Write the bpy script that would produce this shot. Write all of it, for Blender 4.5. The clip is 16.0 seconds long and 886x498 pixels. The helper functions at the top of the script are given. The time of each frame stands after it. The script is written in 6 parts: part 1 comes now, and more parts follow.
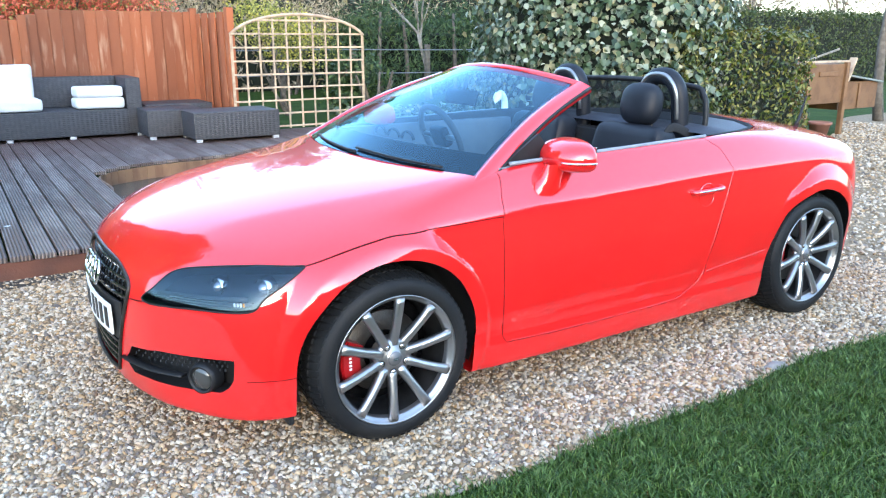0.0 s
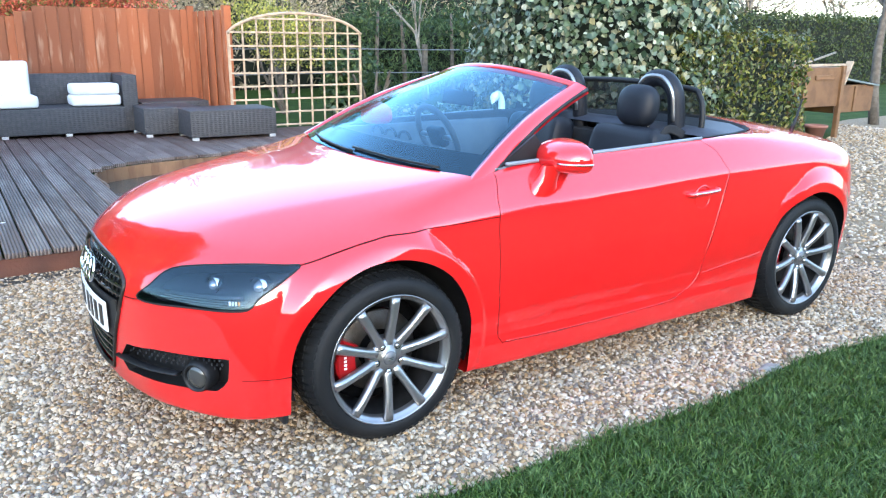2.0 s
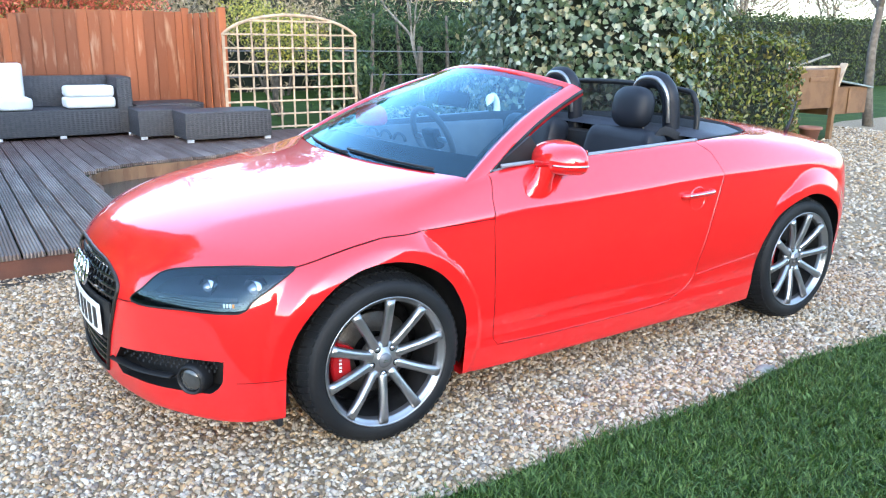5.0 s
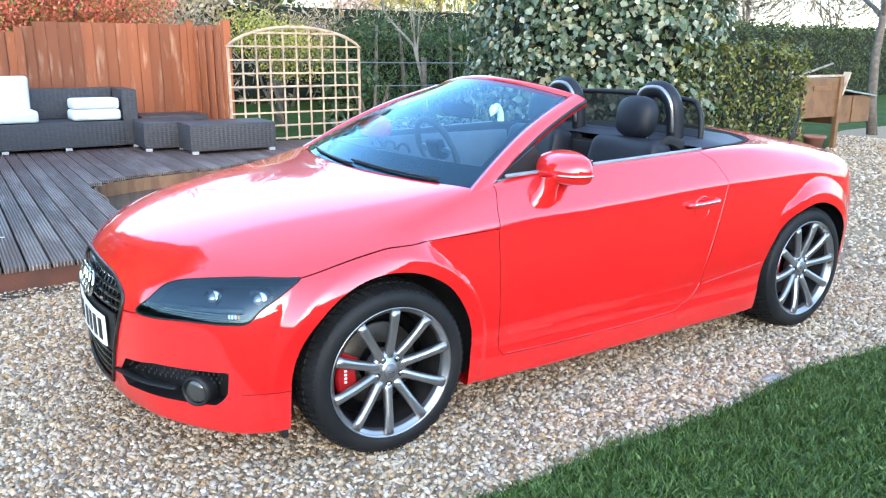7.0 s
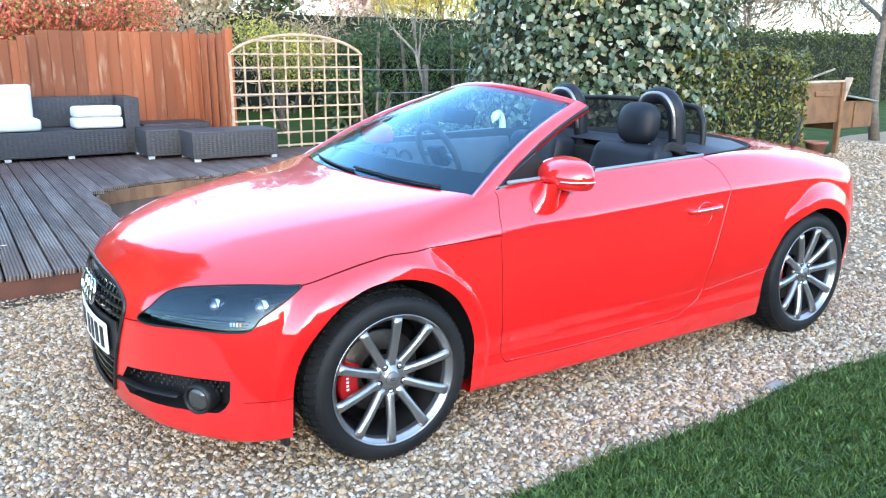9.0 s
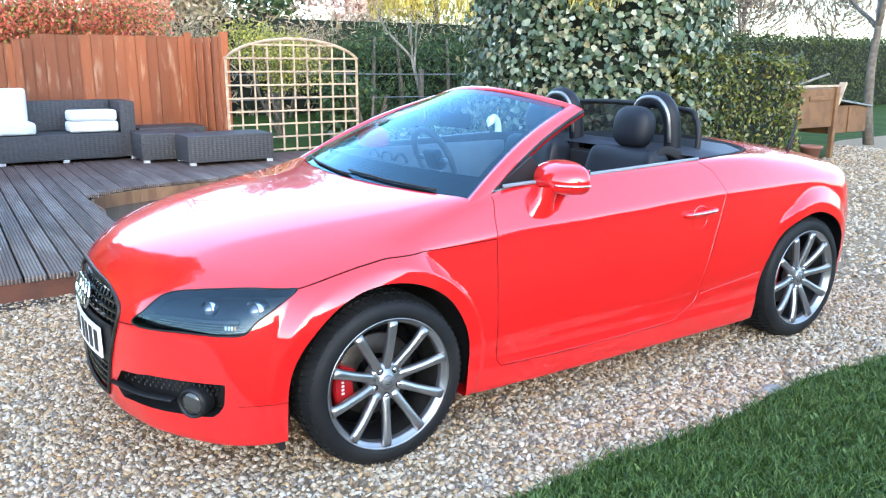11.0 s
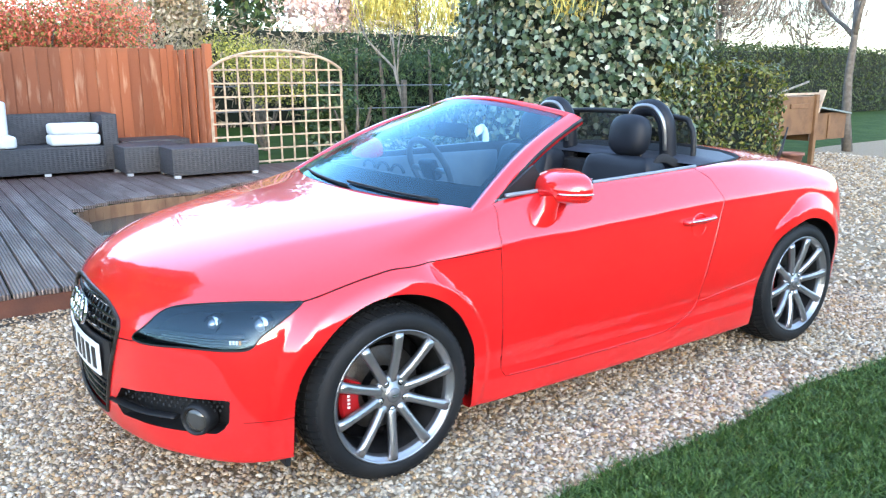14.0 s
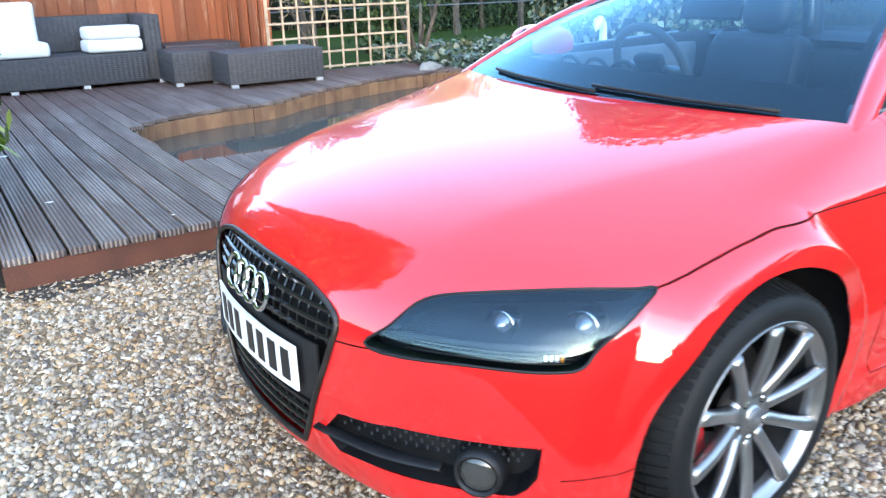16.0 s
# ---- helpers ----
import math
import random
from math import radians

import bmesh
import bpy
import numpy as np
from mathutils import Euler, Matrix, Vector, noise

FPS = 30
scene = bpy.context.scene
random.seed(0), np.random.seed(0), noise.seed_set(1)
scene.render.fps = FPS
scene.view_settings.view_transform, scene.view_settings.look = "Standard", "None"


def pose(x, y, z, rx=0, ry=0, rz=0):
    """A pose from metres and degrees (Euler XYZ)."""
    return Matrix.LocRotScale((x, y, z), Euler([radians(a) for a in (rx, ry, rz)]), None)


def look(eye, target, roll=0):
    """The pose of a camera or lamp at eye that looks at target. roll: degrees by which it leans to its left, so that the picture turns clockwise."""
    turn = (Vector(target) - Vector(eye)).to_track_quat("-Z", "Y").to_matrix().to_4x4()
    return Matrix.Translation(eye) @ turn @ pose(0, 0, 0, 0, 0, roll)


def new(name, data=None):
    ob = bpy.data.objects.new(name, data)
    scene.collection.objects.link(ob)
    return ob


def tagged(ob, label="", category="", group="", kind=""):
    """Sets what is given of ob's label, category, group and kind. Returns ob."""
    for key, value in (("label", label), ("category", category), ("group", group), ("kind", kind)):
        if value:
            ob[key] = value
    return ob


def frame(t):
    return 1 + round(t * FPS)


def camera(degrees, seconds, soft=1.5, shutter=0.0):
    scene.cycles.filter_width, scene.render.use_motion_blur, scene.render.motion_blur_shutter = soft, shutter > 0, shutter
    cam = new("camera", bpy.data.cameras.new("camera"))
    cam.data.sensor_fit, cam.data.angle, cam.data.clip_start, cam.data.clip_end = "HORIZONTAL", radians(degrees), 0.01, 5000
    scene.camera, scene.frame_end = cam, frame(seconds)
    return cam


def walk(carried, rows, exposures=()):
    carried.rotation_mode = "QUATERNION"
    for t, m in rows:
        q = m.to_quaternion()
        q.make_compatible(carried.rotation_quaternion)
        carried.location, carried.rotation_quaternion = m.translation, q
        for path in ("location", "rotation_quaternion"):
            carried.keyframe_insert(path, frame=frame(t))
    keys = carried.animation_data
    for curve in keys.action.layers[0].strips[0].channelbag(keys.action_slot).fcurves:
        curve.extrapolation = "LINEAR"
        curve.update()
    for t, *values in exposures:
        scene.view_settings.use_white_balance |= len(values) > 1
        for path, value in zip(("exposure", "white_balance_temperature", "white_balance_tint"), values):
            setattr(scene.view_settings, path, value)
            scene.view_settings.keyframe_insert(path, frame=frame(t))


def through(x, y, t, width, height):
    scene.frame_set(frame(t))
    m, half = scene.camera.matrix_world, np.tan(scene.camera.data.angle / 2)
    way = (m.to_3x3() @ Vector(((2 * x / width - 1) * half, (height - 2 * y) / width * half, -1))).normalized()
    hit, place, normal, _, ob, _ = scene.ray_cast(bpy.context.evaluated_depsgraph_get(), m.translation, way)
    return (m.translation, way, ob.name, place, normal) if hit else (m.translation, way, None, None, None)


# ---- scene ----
cam = camera(59.8, 16.0, soft=1.2, shutter=0.4)
PATH = [
    (0, (-1.202, -3.089, 1.395), (-0.165, -1.463, 0.867), 0.1),
    (0.5, (-1.202, -3.086, 1.394), (-0.167, -1.459, 0.864), 0.3),
    (1, (-1.2, -3.086, 1.395), (-0.166, -1.459, 0.862), 0.4),
    (1.5, (-1.2, -3.088, 1.395), (-0.165, -1.462, 0.862), 0.5),
    (2, (-1.202, -3.09, 1.395), (-0.156, -1.469, 0.867), 0.6),
    (2.5, (-1.197, -3.091, 1.392), (-0.146, -1.474, 0.862), 0.6),
    (3, (-1.202, -3.091, 1.394), (-0.159, -1.468, 0.865), 0.8),
    (3.5, (-1.203, -3.088, 1.392), (-0.156, -1.468, 0.865), 1.0),
    (4, (-1.202, -3.092, 1.394), (-0.147, -1.475, 0.868), 1.0),
    (6.5, (-1.194, -3.082, 1.392), (-0.144, -1.457, 0.884), 0.1),
    (7, (-1.2, -3.086, 1.393), (-0.149, -1.458, 0.896), 0.3),
    (7.5, (-1.2, -3.085, 1.395), (-0.151, -1.453, 0.907), 0.4),
    (8, (-1.197, -3.081, 1.392), (-0.15, -1.448, 0.903), 0.6),
    (8.5, (-1.195, -3.078, 1.392), (-0.147, -1.446, 0.905), 0.3),
    (9, (-1.196, -3.081, 1.392), (-0.148, -1.447, 0.912), 0.1),
    (11.5, (-1.192, -3.08, 1.388), (-0.13, -1.451, 0.921), 0.1),
    (12, (-1.188, -3.08, 1.388), (-0.126, -1.451, 0.921), -0.4),
    (12.5, (-1.189, -3.077, 1.388), (-0.134, -1.442, 0.927), -0.4),
    (13, (-1.186, -3.083, 1.39), (-0.123, -1.451, 0.936), -0.3),
    (13.5, (-1.197, -3.071, 1.388), (-0.118, -1.447, 0.939), -0.4),
    (14, (-1.251, -3.014, 1.383), (-0.147, -1.406, 0.94), -0.2),
    (14.2, (-1.29, -2.951, 1.38), (-0.209, -1.331, 0.924), -0.3),
    (14.5, (-1.34, -2.869, 1.341), (-0.294, -1.242, 0.833), 0.6),
    (14.7, (-1.336, -2.751, 1.322), (-0.37, -1.097, 0.747), 0.9),
    (14.8, (-1.339, -2.711, 1.306), (-0.408, -1.038, 0.727), 0.7),
    (15, (-1.313, -2.572, 1.289), (-0.449, -0.85, 0.752), 0.8),
    (15.2, (-1.296, -2.403, 1.287), (-0.448, -0.682, 0.72), 1.6),
    (15.4, (-1.321, -2.267, 1.253), (-0.503, -0.52, 0.726), 0.0),
    (15.5, (-1.339, -2.16, 1.256), (-0.505, -0.439, 0.673), 0.3),
    (15.7, (-1.37, -1.981, 1.266), (-0.408, -0.341, 0.646), -0.9),
    (16, (-1.383, -1.746, 1.257), (-0.346, -0.173, 0.585), -1.4),
]
walk(cam, [(t, look(eye, target, roll)) for t, eye, target, roll in PATH])

# ---- light ----
world = bpy.data.worlds.new("world")
scene.world = world
world.use_nodes = True
wn = world.node_tree
sky = wn.nodes.new("ShaderNodeTexSky")
sky.sky_type = "NISHITA"
sky.sun_disc = False
SUN_EL, SUN_AZ = radians(10), radians(203)
sky.sun_elevation, sky.sun_rotation = SUN_EL, SUN_AZ
sky.air_density, sky.dust_density, sky.ozone_density = 1.0, 1.2, 2.0
veil = wn.nodes.new("ShaderNodeMix")
veil.data_type = "RGBA"
veil.inputs["Factor"].default_value = 0.32
veil.inputs["B"].default_value = (1.17, 1.34, 1.57, 1)  # thin high cloud over the whole sky
wn.links.new(sky.outputs[0], veil.inputs["A"])
wn.links.new(veil.outputs["Result"], wn.nodes["Background"].inputs[0])
wn.nodes["Background"].inputs[1].default_value = 0.15
sun = new("sun", bpy.data.lights.new("sun", "SUN"))
sun.data.energy, sun.data.angle, sun.data.color = 0.12, radians(60), (1.0, 0.92, 0.8)
sun_from = Vector((math.sin(SUN_AZ) * math.cos(SUN_EL), math.cos(SUN_AZ) * math.cos(SUN_EL), math.sin(SUN_EL)))
sun.matrix_world = look(sun_from * 30, (0, 0, 0))
scene.view_settings.exposure = 3.6
scene.view_settings.use_white_balance = True
scene.view_settings.white_balance_temperature = 5850


# ---- materials ----
def material(name, colour, rough=0.6, metal=0.0, spots=None, scale=8.0, fine=120.0, bump=0.2, coat=0.0, island=None, spec=0.5, obj=0.0, low=0.42, high=0.62, grain=None):
    """Principled surface: base colour, a second colour in noise patches, fine grain and relief."""
    m = bpy.data.materials.new(name)
    m.use_nodes = True
    t = m.node_tree
    p = t.nodes["Principled BSDF"]
    p.inputs["Roughness"].default_value, p.inputs["Metallic"].default_value = rough, metal
    p.inputs["Coat Weight"].default_value, p.inputs["Coat Roughness"].default_value = coat, 0.03
    p.inputs["Specular IOR Level"].default_value = spec
    co = t.nodes.new("ShaderNodeTexCoord").outputs["Object"]
    if grain:
        # long along the grain, and different on every piece
        stretch, shift, info = (t.nodes.new("ShaderNode" + k) for k in ("VectorMath", "VectorMath", "ObjectInfo"))
        stretch.operation, shift.operation = "MULTIPLY", "MULTIPLY_ADD"
        stretch.inputs[1].default_value = grain
        t.links.new(co, stretch.inputs[0])
        t.links.new(info.outputs["Random"], shift.inputs[0])
        shift.inputs[1].default_value = (37, 53, 71)
        t.links.new(stretch.outputs[0], shift.inputs[2])
        co = shift.outputs[0]
    col = None
    if island:
        geo = t.nodes.new("ShaderNodeNewGeometry")
        cr = t.nodes.new("ShaderNodeValToRGB")
        cr.color_ramp.interpolation = "CONSTANT" if len(island) > 4 else "LINEAR"
        while len(cr.color_ramp.elements) < len(island):
            cr.color_ramp.elements.new(0.5)
        for i, c in enumerate(island):
            cr.color_ramp.elements[i].position = i / len(island)
            cr.color_ramp.elements[i].color = (*c, 1)
        t.links.new(geo.outputs["Random Per Island"], cr.inputs[0])
        col = cr.outputs[0]
    if spots or not island:
        n = t.nodes.new("ShaderNodeTexNoise")
        n.inputs["Scale"].default_value, n.inputs["Detail"].default_value = scale, 6
        t.links.new(co, n.inputs["Vector"])
        mr = t.nodes.new("ShaderNodeMapRange")
        mr.inputs["From Min"].default_value, mr.inputs["From Max"].default_value = low, high
        t.links.new(n.outputs["Fac"], mr.inputs["Value"])
        mx = t.nodes.new("ShaderNodeMix")
        mx.data_type = "RGBA"
        t.links.new(mr.outputs[0], mx.inputs["Factor"])
        if col is None:
            mx.inputs["A"].default_value = (*colour, 1)
        else:
            t.links.new(col, mx.inputs["A"])
        mx.inputs["B"].default_value = (*(spots or colour), 1)
        col = mx.outputs["Result"]
    if obj:
        oi = t.nodes.new("ShaderNodeObjectInfo")
        hs = t.nodes.new("ShaderNodeHueSaturation")
        mo = t.nodes.new("ShaderNodeMapRange")
        mo.inputs["To Min"].default_value, mo.inputs["To Max"].default_value = 1 - obj, 1 + obj
        t.links.new(oi.outputs["Random"], mo.inputs["Value"])
        t.links.new(mo.outputs[0], hs.inputs["Value"])
        t.links.new(col, hs.inputs["Color"])
        col = hs.outputs[0]
    t.links.new(col, p.inputs["Base Color"])
    if bump:
        f = t.nodes.new("ShaderNodeTexNoise")
        f.inputs["Scale"].default_value, f.inputs["Detail"].default_value = fine, 4
        t.links.new(co, f.inputs["Vector"])
        b = t.nodes.new("ShaderNodeBump")
        b.inputs["Strength"].default_value, b.inputs["Distance"].default_value = bump, 0.01
        t.links.new(f.outputs["Fac"], b.inputs["Height"])
        t.links.new(b.outputs[0], p.inputs["Normal"])
    return m


def stripe_bump(m, axis, period, strength=0.5, depth=0.004, dark=0.0):
    """Adds grooves across an object axis to a material's relief, their colour darker by dark."""
    t = m.node_tree
    p = t.nodes["Principled BSDF"]
    co = t.nodes.new("ShaderNodeTexCoord")
    sep = t.nodes.new("ShaderNodeSeparateXYZ")
    t.links.new(co.outputs["Object"], sep.inputs[0])
    mul = t.nodes.new("ShaderNodeMath")
    mul.operation = "MULTIPLY"
    mul.inputs[1].default_value = 2 * math.pi / period
    t.links.new(sep.outputs[axis], mul.inputs[0])
    sn = t.nodes.new("ShaderNodeMath")
    sn.operation = "SINE"
    t.links.new(mul.outputs[0], sn.inputs[0])
    b = t.nodes.new("ShaderNodeBump")
    b.inputs["Strength"].default_value, b.inputs["Distance"].default_value = strength, depth
    t.links.new(sn.outputs[0], b.inputs["Height"])
    old = p.inputs["Normal"].links
    if old:
        t.links.new(old[0].from_socket, b.inputs["Normal"])
    t.links.new(b.outputs[0], p.inputs["Normal"])
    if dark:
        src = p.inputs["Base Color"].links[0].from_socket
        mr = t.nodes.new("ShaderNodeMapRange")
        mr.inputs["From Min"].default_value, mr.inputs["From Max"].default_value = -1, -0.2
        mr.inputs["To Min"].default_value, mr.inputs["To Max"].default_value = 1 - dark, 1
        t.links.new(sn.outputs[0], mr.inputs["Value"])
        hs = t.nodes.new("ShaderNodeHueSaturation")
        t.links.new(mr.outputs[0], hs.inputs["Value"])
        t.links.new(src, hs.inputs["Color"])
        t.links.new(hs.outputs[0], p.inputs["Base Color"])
    return m


def sheltered(m, colour, y0, y1):
    """Boards far from the open drive keep more of their brown stain; the change is patchy."""
    t = m.node_tree
    p = t.nodes["Principled BSDF"]
    src = p.inputs["Base Color"].links[0].from_socket
    geo, sep, n, ad, mr, mx = (t.nodes.new("ShaderNode" + k) for k in ("NewGeometry", "SeparateXYZ", "TexNoise", "Math", "MapRange", "Mix"))
    t.links.new(geo.outputs["Position"], sep.inputs[0])
    t.links.new(geo.outputs["Position"], n.inputs["Vector"])
    n.inputs["Scale"].default_value = 1.7
    ad.operation = "MULTIPLY_ADD"
    t.links.new(n.outputs["Fac"], ad.inputs[0])
    ad.inputs[1].default_value = 2.5
    t.links.new(sep.outputs[1], ad.inputs[2])
    mr.inputs["From Min"].default_value, mr.inputs["From Max"].default_value = y0 + 1.25, y1 + 1.25
    mr.inputs["To Max"].default_value = 0.75
    t.links.new(ad.outputs[0], mr.inputs["Value"])
    mx.data_type = "RGBA"
    t.links.new(mr.outputs[0], mx.inputs["Factor"])
    t.links.new(src, mx.inputs["A"])
    mx.inputs["B"].default_value = (*colour, 1)
    t.links.new(mx.outputs["Result"], p.inputs["Base Color"])
    return m


M = {}
M["paint"] = material("red_paint", (0.60, 0.011, 0.012), 0.35, 0.0, (0.575, 0.010, 0.011), 3, bump=0, coat=1.0, spec=0.08)
M["paint"].node_tree.nodes["Principled BSDF"].inputs["Coat IOR"].default_value = 1.86
M["paint"].node_tree.nodes["Principled BSDF"].inputs["Coat Roughness"].default_value = 0.015
M["black_plastic"] = material("black_plastic", (0.009, 0.009, 0.010), 0.5, spots=(0.014, 0.014, 0.015), bump=0.08, spec=0.3)
M["gloss_black"] = material("gloss_black", (0.008, 0.008, 0.009), 0.12, bump=0)
M["seam"] = material("shut_line", (0.07, 0.006, 0.006), 0.9, bump=0, spec=0.1)
M["rubber"] = material("tyre_rubber", (0.007, 0.0075, 0.0085), 0.62, spots=(0.012, 0.012, 0.012), scale=6, bump=0.12, spec=0.25)
M["alloy"] = material("silver_alloy", (0.343, 0.343, 0.351), 0.28, 0.85, (0.294, 0.294, 0.302), 10, bump=0.02, fine=300)
# The rim's alloy again, darkened for the shade inside the wheel.
M["barrel"] = material("shaded_barrel_alloy", (0.085, 0.085, 0.088), 0.35, 0.8, (0.06, 0.06, 0.062), 12, bump=0.02)
M["cap_grey"] = material("cap_grey", (0.16, 0.16, 0.165), 0.4, 0.6, (0.14, 0.14, 0.145), 10, bump=0)
M["chrome"] = material("chrome", (0.8, 0.8, 0.82), 0.08, 1.0, bump=0)
M["steel"] = material("brake_steel", (0.07, 0.065, 0.06), 0.45, 0.8, (0.05, 0.042, 0.036), 20)
M["caliper"] = material("red_caliper", (0.32, 0.006, 0.008), 0.35, bump=0, coat=0.5)
M["leather"] = material("black_leather", (0.008, 0.010, 0.015), 0.5, spots=(0.011, 0.013, 0.019), fine=220, bump=0.10, spec=0.28)
M["grip"] = material("grip_leather", (0.075, 0.076, 0.082), 0.5, spots=(0.06, 0.06, 0.066), bump=0.1)
M["cloth"] = material("black_fabric", (0.007, 0.007, 0.009), 0.85, spots=(0.011, 0.012, 0.014), fine=400, bump=0.3)
M["trim"] = material("grey_trim", (0.022, 0.024, 0.030), 0.6, spots=(0.018, 0.020, 0.025), fine=250, bump=0.15)
M["door_grey"] = material("door_lining_grey", (0.13, 0.14, 0.16), 0.6, spots=(0.11, 0.12, 0.14), fine=250, bump=0.15)
M["seal_grey"] = material("seal_grey", (0.20, 0.22, 0.26), 0.4, spots=(0.17, 0.19, 0.22), bump=0)
M["hood_cloth"] = material("hood_cover_cloth", (0.030, 0.034, 0.046), 0.55, spots=(0.036, 0.040, 0.054), fine=200, bump=0.1)
M["white_plastic"] = material("white_plate", (0.8, 0.8, 0.78), 0.35, spots=(0.74, 0.74, 0.72), bump=0)
M["ink"] = material("black_ink", (0.012, 0.012, 0.013), 0.4, bump=0)
M["lamp_black"] = material("lamp_housing", (0.005, 0.006, 0.008), 0.6, bump=0.05, spec=0.1)
M["amber"] = material("amber_lens", (0.6, 0.22, 0.03), 0.2, bump=0)
M["tail_red"] = material("tail_lamp_lens", (0.25, 0.006, 0.008), 0.1, bump=0, coat=1.0)


def glass(name, tint=(1, 1, 1), clear=0.9, rough=0.0, ior=1.5, gloss=(1, 1, 1)):
    m = bpy.data.materials.new(name)
    m.use_nodes = True
    t = m.node_tree
    t.nodes.remove(t.nodes["Principled BSDF"])
    tr, gl, mx, fr = (t.nodes.new(k) for k in ("ShaderNodeBsdfTransparent", "ShaderNodeBsdfGlossy", "ShaderNodeMixShader", "ShaderNodeFresnel"))
    tr.inputs[0].default_value = (*[clear * c for c in tint], 1)
    gl.inputs["Color"].default_value = (*gloss, 1)
    gl.inputs["Roughness"].default_value = rough
    fr.inputs["IOR"].default_value = ior
    t.links.new(fr.outputs[0], mx.inputs[0])
    t.links.new(tr.outputs[0], mx.inputs[1])
    t.links.new(gl.outputs[0], mx.inputs[2])
    t.links.new(mx.outputs[0], t.nodes["Material Output"].inputs[0])
    return m


M["glass"] = glass("windscreen_glass", (0.55, 0.83, 1.0), 0.88, ior=1.54, gloss=(0.50, 0.80, 1.0))
M["lens"] = glass("lamp_glass", (0.9, 0.96, 1), 0.95, ior=1.6, gloss=(0.62, 0.85, 1.0))
M["mesh_screen"] = glass("wind_mesh", (0.9, 0.9, 0.9), 0.24, 0.5)
M["fog_glass"] = material("fog_lens", (0.04, 0.04, 0.038), 0.15, bump=0, coat=0.6)
M["bulb"] = material("bulb_lens", (0.22, 0.25, 0.30), 0.05, 0.6, bump=0, coat=1.0)
M["gravel"] = material("gravel_stone", (0.274, 0.209, 0.136), 0.75, bump=0.15, fine=200, island=[
    (0.451, 0.354, 0.236), (0.274, 0.184, 0.100), (0.520, 0.432, 0.313), (0.184, 0.125, 0.071), (0.370, 0.236, 0.112), (0.246, 0.203, 0.153), (0.424, 0.301, 0.171), (0.342, 0.275, 0.189), (0.137, 0.111, 0.089), (0.479, 0.373, 0.254), (0.397, 0.328, 0.248), (0.547, 0.485, 0.384)])
M["gravel_bed"] = material("gravel_bed", (0.178, 0.125, 0.068), 0.9, spots=(0.260, 0.190, 0.112), scale=45, fine=60, bump=0.9)
M["lawn"] = material("lawn_ground", (0.024, 0.046, 0.007), 0.9, spec=0.1, spots=(0.040, 0.066, 0.011), scale=3, fine=40, bump=0.8)
M["grass"] = material("grass_blade", (0.025, 0.085, 0.014), 0.5, spec=0.3, bump=0, island=[(0.009, 0.027, 0.004), (0.042, 0.086, 0.010), (0.020, 0.052, 0.006), (0.105, 0.165, 0.040)])
M["soil"] = material("soil", (0.030, 0.024, 0.018), 0.95, spots=(0.048, 0.039, 0.027), scale=9, fine=50, bump=0.8)
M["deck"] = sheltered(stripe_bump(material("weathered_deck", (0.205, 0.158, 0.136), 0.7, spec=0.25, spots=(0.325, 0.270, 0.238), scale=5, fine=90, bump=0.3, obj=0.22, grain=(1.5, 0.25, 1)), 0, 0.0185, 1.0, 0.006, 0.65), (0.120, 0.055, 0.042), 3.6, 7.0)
M["fascia"] = material("stained_fascia", (0.096, 0.033, 0.018), 0.65, spots=(0.066, 0.024, 0.015), scale=4, fine=60, bump=0.3, obj=0.15)
M["fence"] = material("cedar_fence", (0.263, 0.079, 0.028), 0.75, spots=(0.493, 0.286, 0.175), scale=7, fine=70, bump=0.4, obj=0.26, low=0.57, high=0.80, grain=(1.792, 1.100, 0.300))
M["pond_wood"] = material("pond_wood", (0.203, 0.115, 0.058), 0.7, spots=(0.135, 0.068, 0.034), scale=7, bump=0.3, obj=0.2, grain=(1, 1, 0.5))
M["pale_wood"] = material("pale_wood", (0.469, 0.364, 0.255), 0.7, spots=(0.345, 0.251, 0.173), scale=9, bump=0.2, obj=0.12)
M["hutch"] = material("hutch_wood", (0.165, 0.085, 0.034), 0.7, spots=(0.12, 0.058, 0.022), scale=6, bump=0.25, obj=0.12)
M["felt"] = material("roof_felt", (0.16, 0.19, 0.18), 0.9, bump=0.5)
M["rattan"] = stripe_bump(stripe_bump(material("dark_rattan", (0.042, 0.041, 0.045), 0.55, spots=(0.060, 0.057, 0.060), scale=30, bump=0.2), 2, 0.022, 0.5, 0.003, 0.18), 0, 0.05, 0.4, 0.003, 0.15)
M["foot"] = material("alloy_foot", (0.6, 0.6, 0.6), 0.4, 0.7, bump=0)
M["cushion"] = material("white_cushion", (0.720, 0.720, 0.711), 0.85, spots=(0.666, 0.666, 0.666), scale=5, fine=90, bump=0.2)
M["water"] = material("pond_water", (0.040, 0.050, 0.046), 0.04, spots=(0.060, 0.070, 0.062), scale=2, fine=5, bump=0.06)
M["bark"] = material("bark", (0.080, 0.065, 0.050), 0.9, spots=(0.125, 0.105, 0.080), scale=14, fine=50, bump=0.8)
M["pale_bark"] = material("pale_bark", (0.225, 0.205, 0.175), 0.85, spots=(0.150, 0.135, 0.110), scale=14, bump=0.5)
M["stone"] = material("pale_stone", (0.252, 0.240, 0.216), 0.85, spots=(0.168, 0.162, 0.144), scale=6, fine=30, bump=0.7)
# Filling inside the foliage; its near-black colour stands in for the shade there.
M["core"] = material("shade_core", (0.006, 0.010, 0.004), 0.95, bump=0.5, fine=15)
M["white_paint"] = material("white_glaze", (0.8, 0.79, 0.76), 0.4, bump=0)
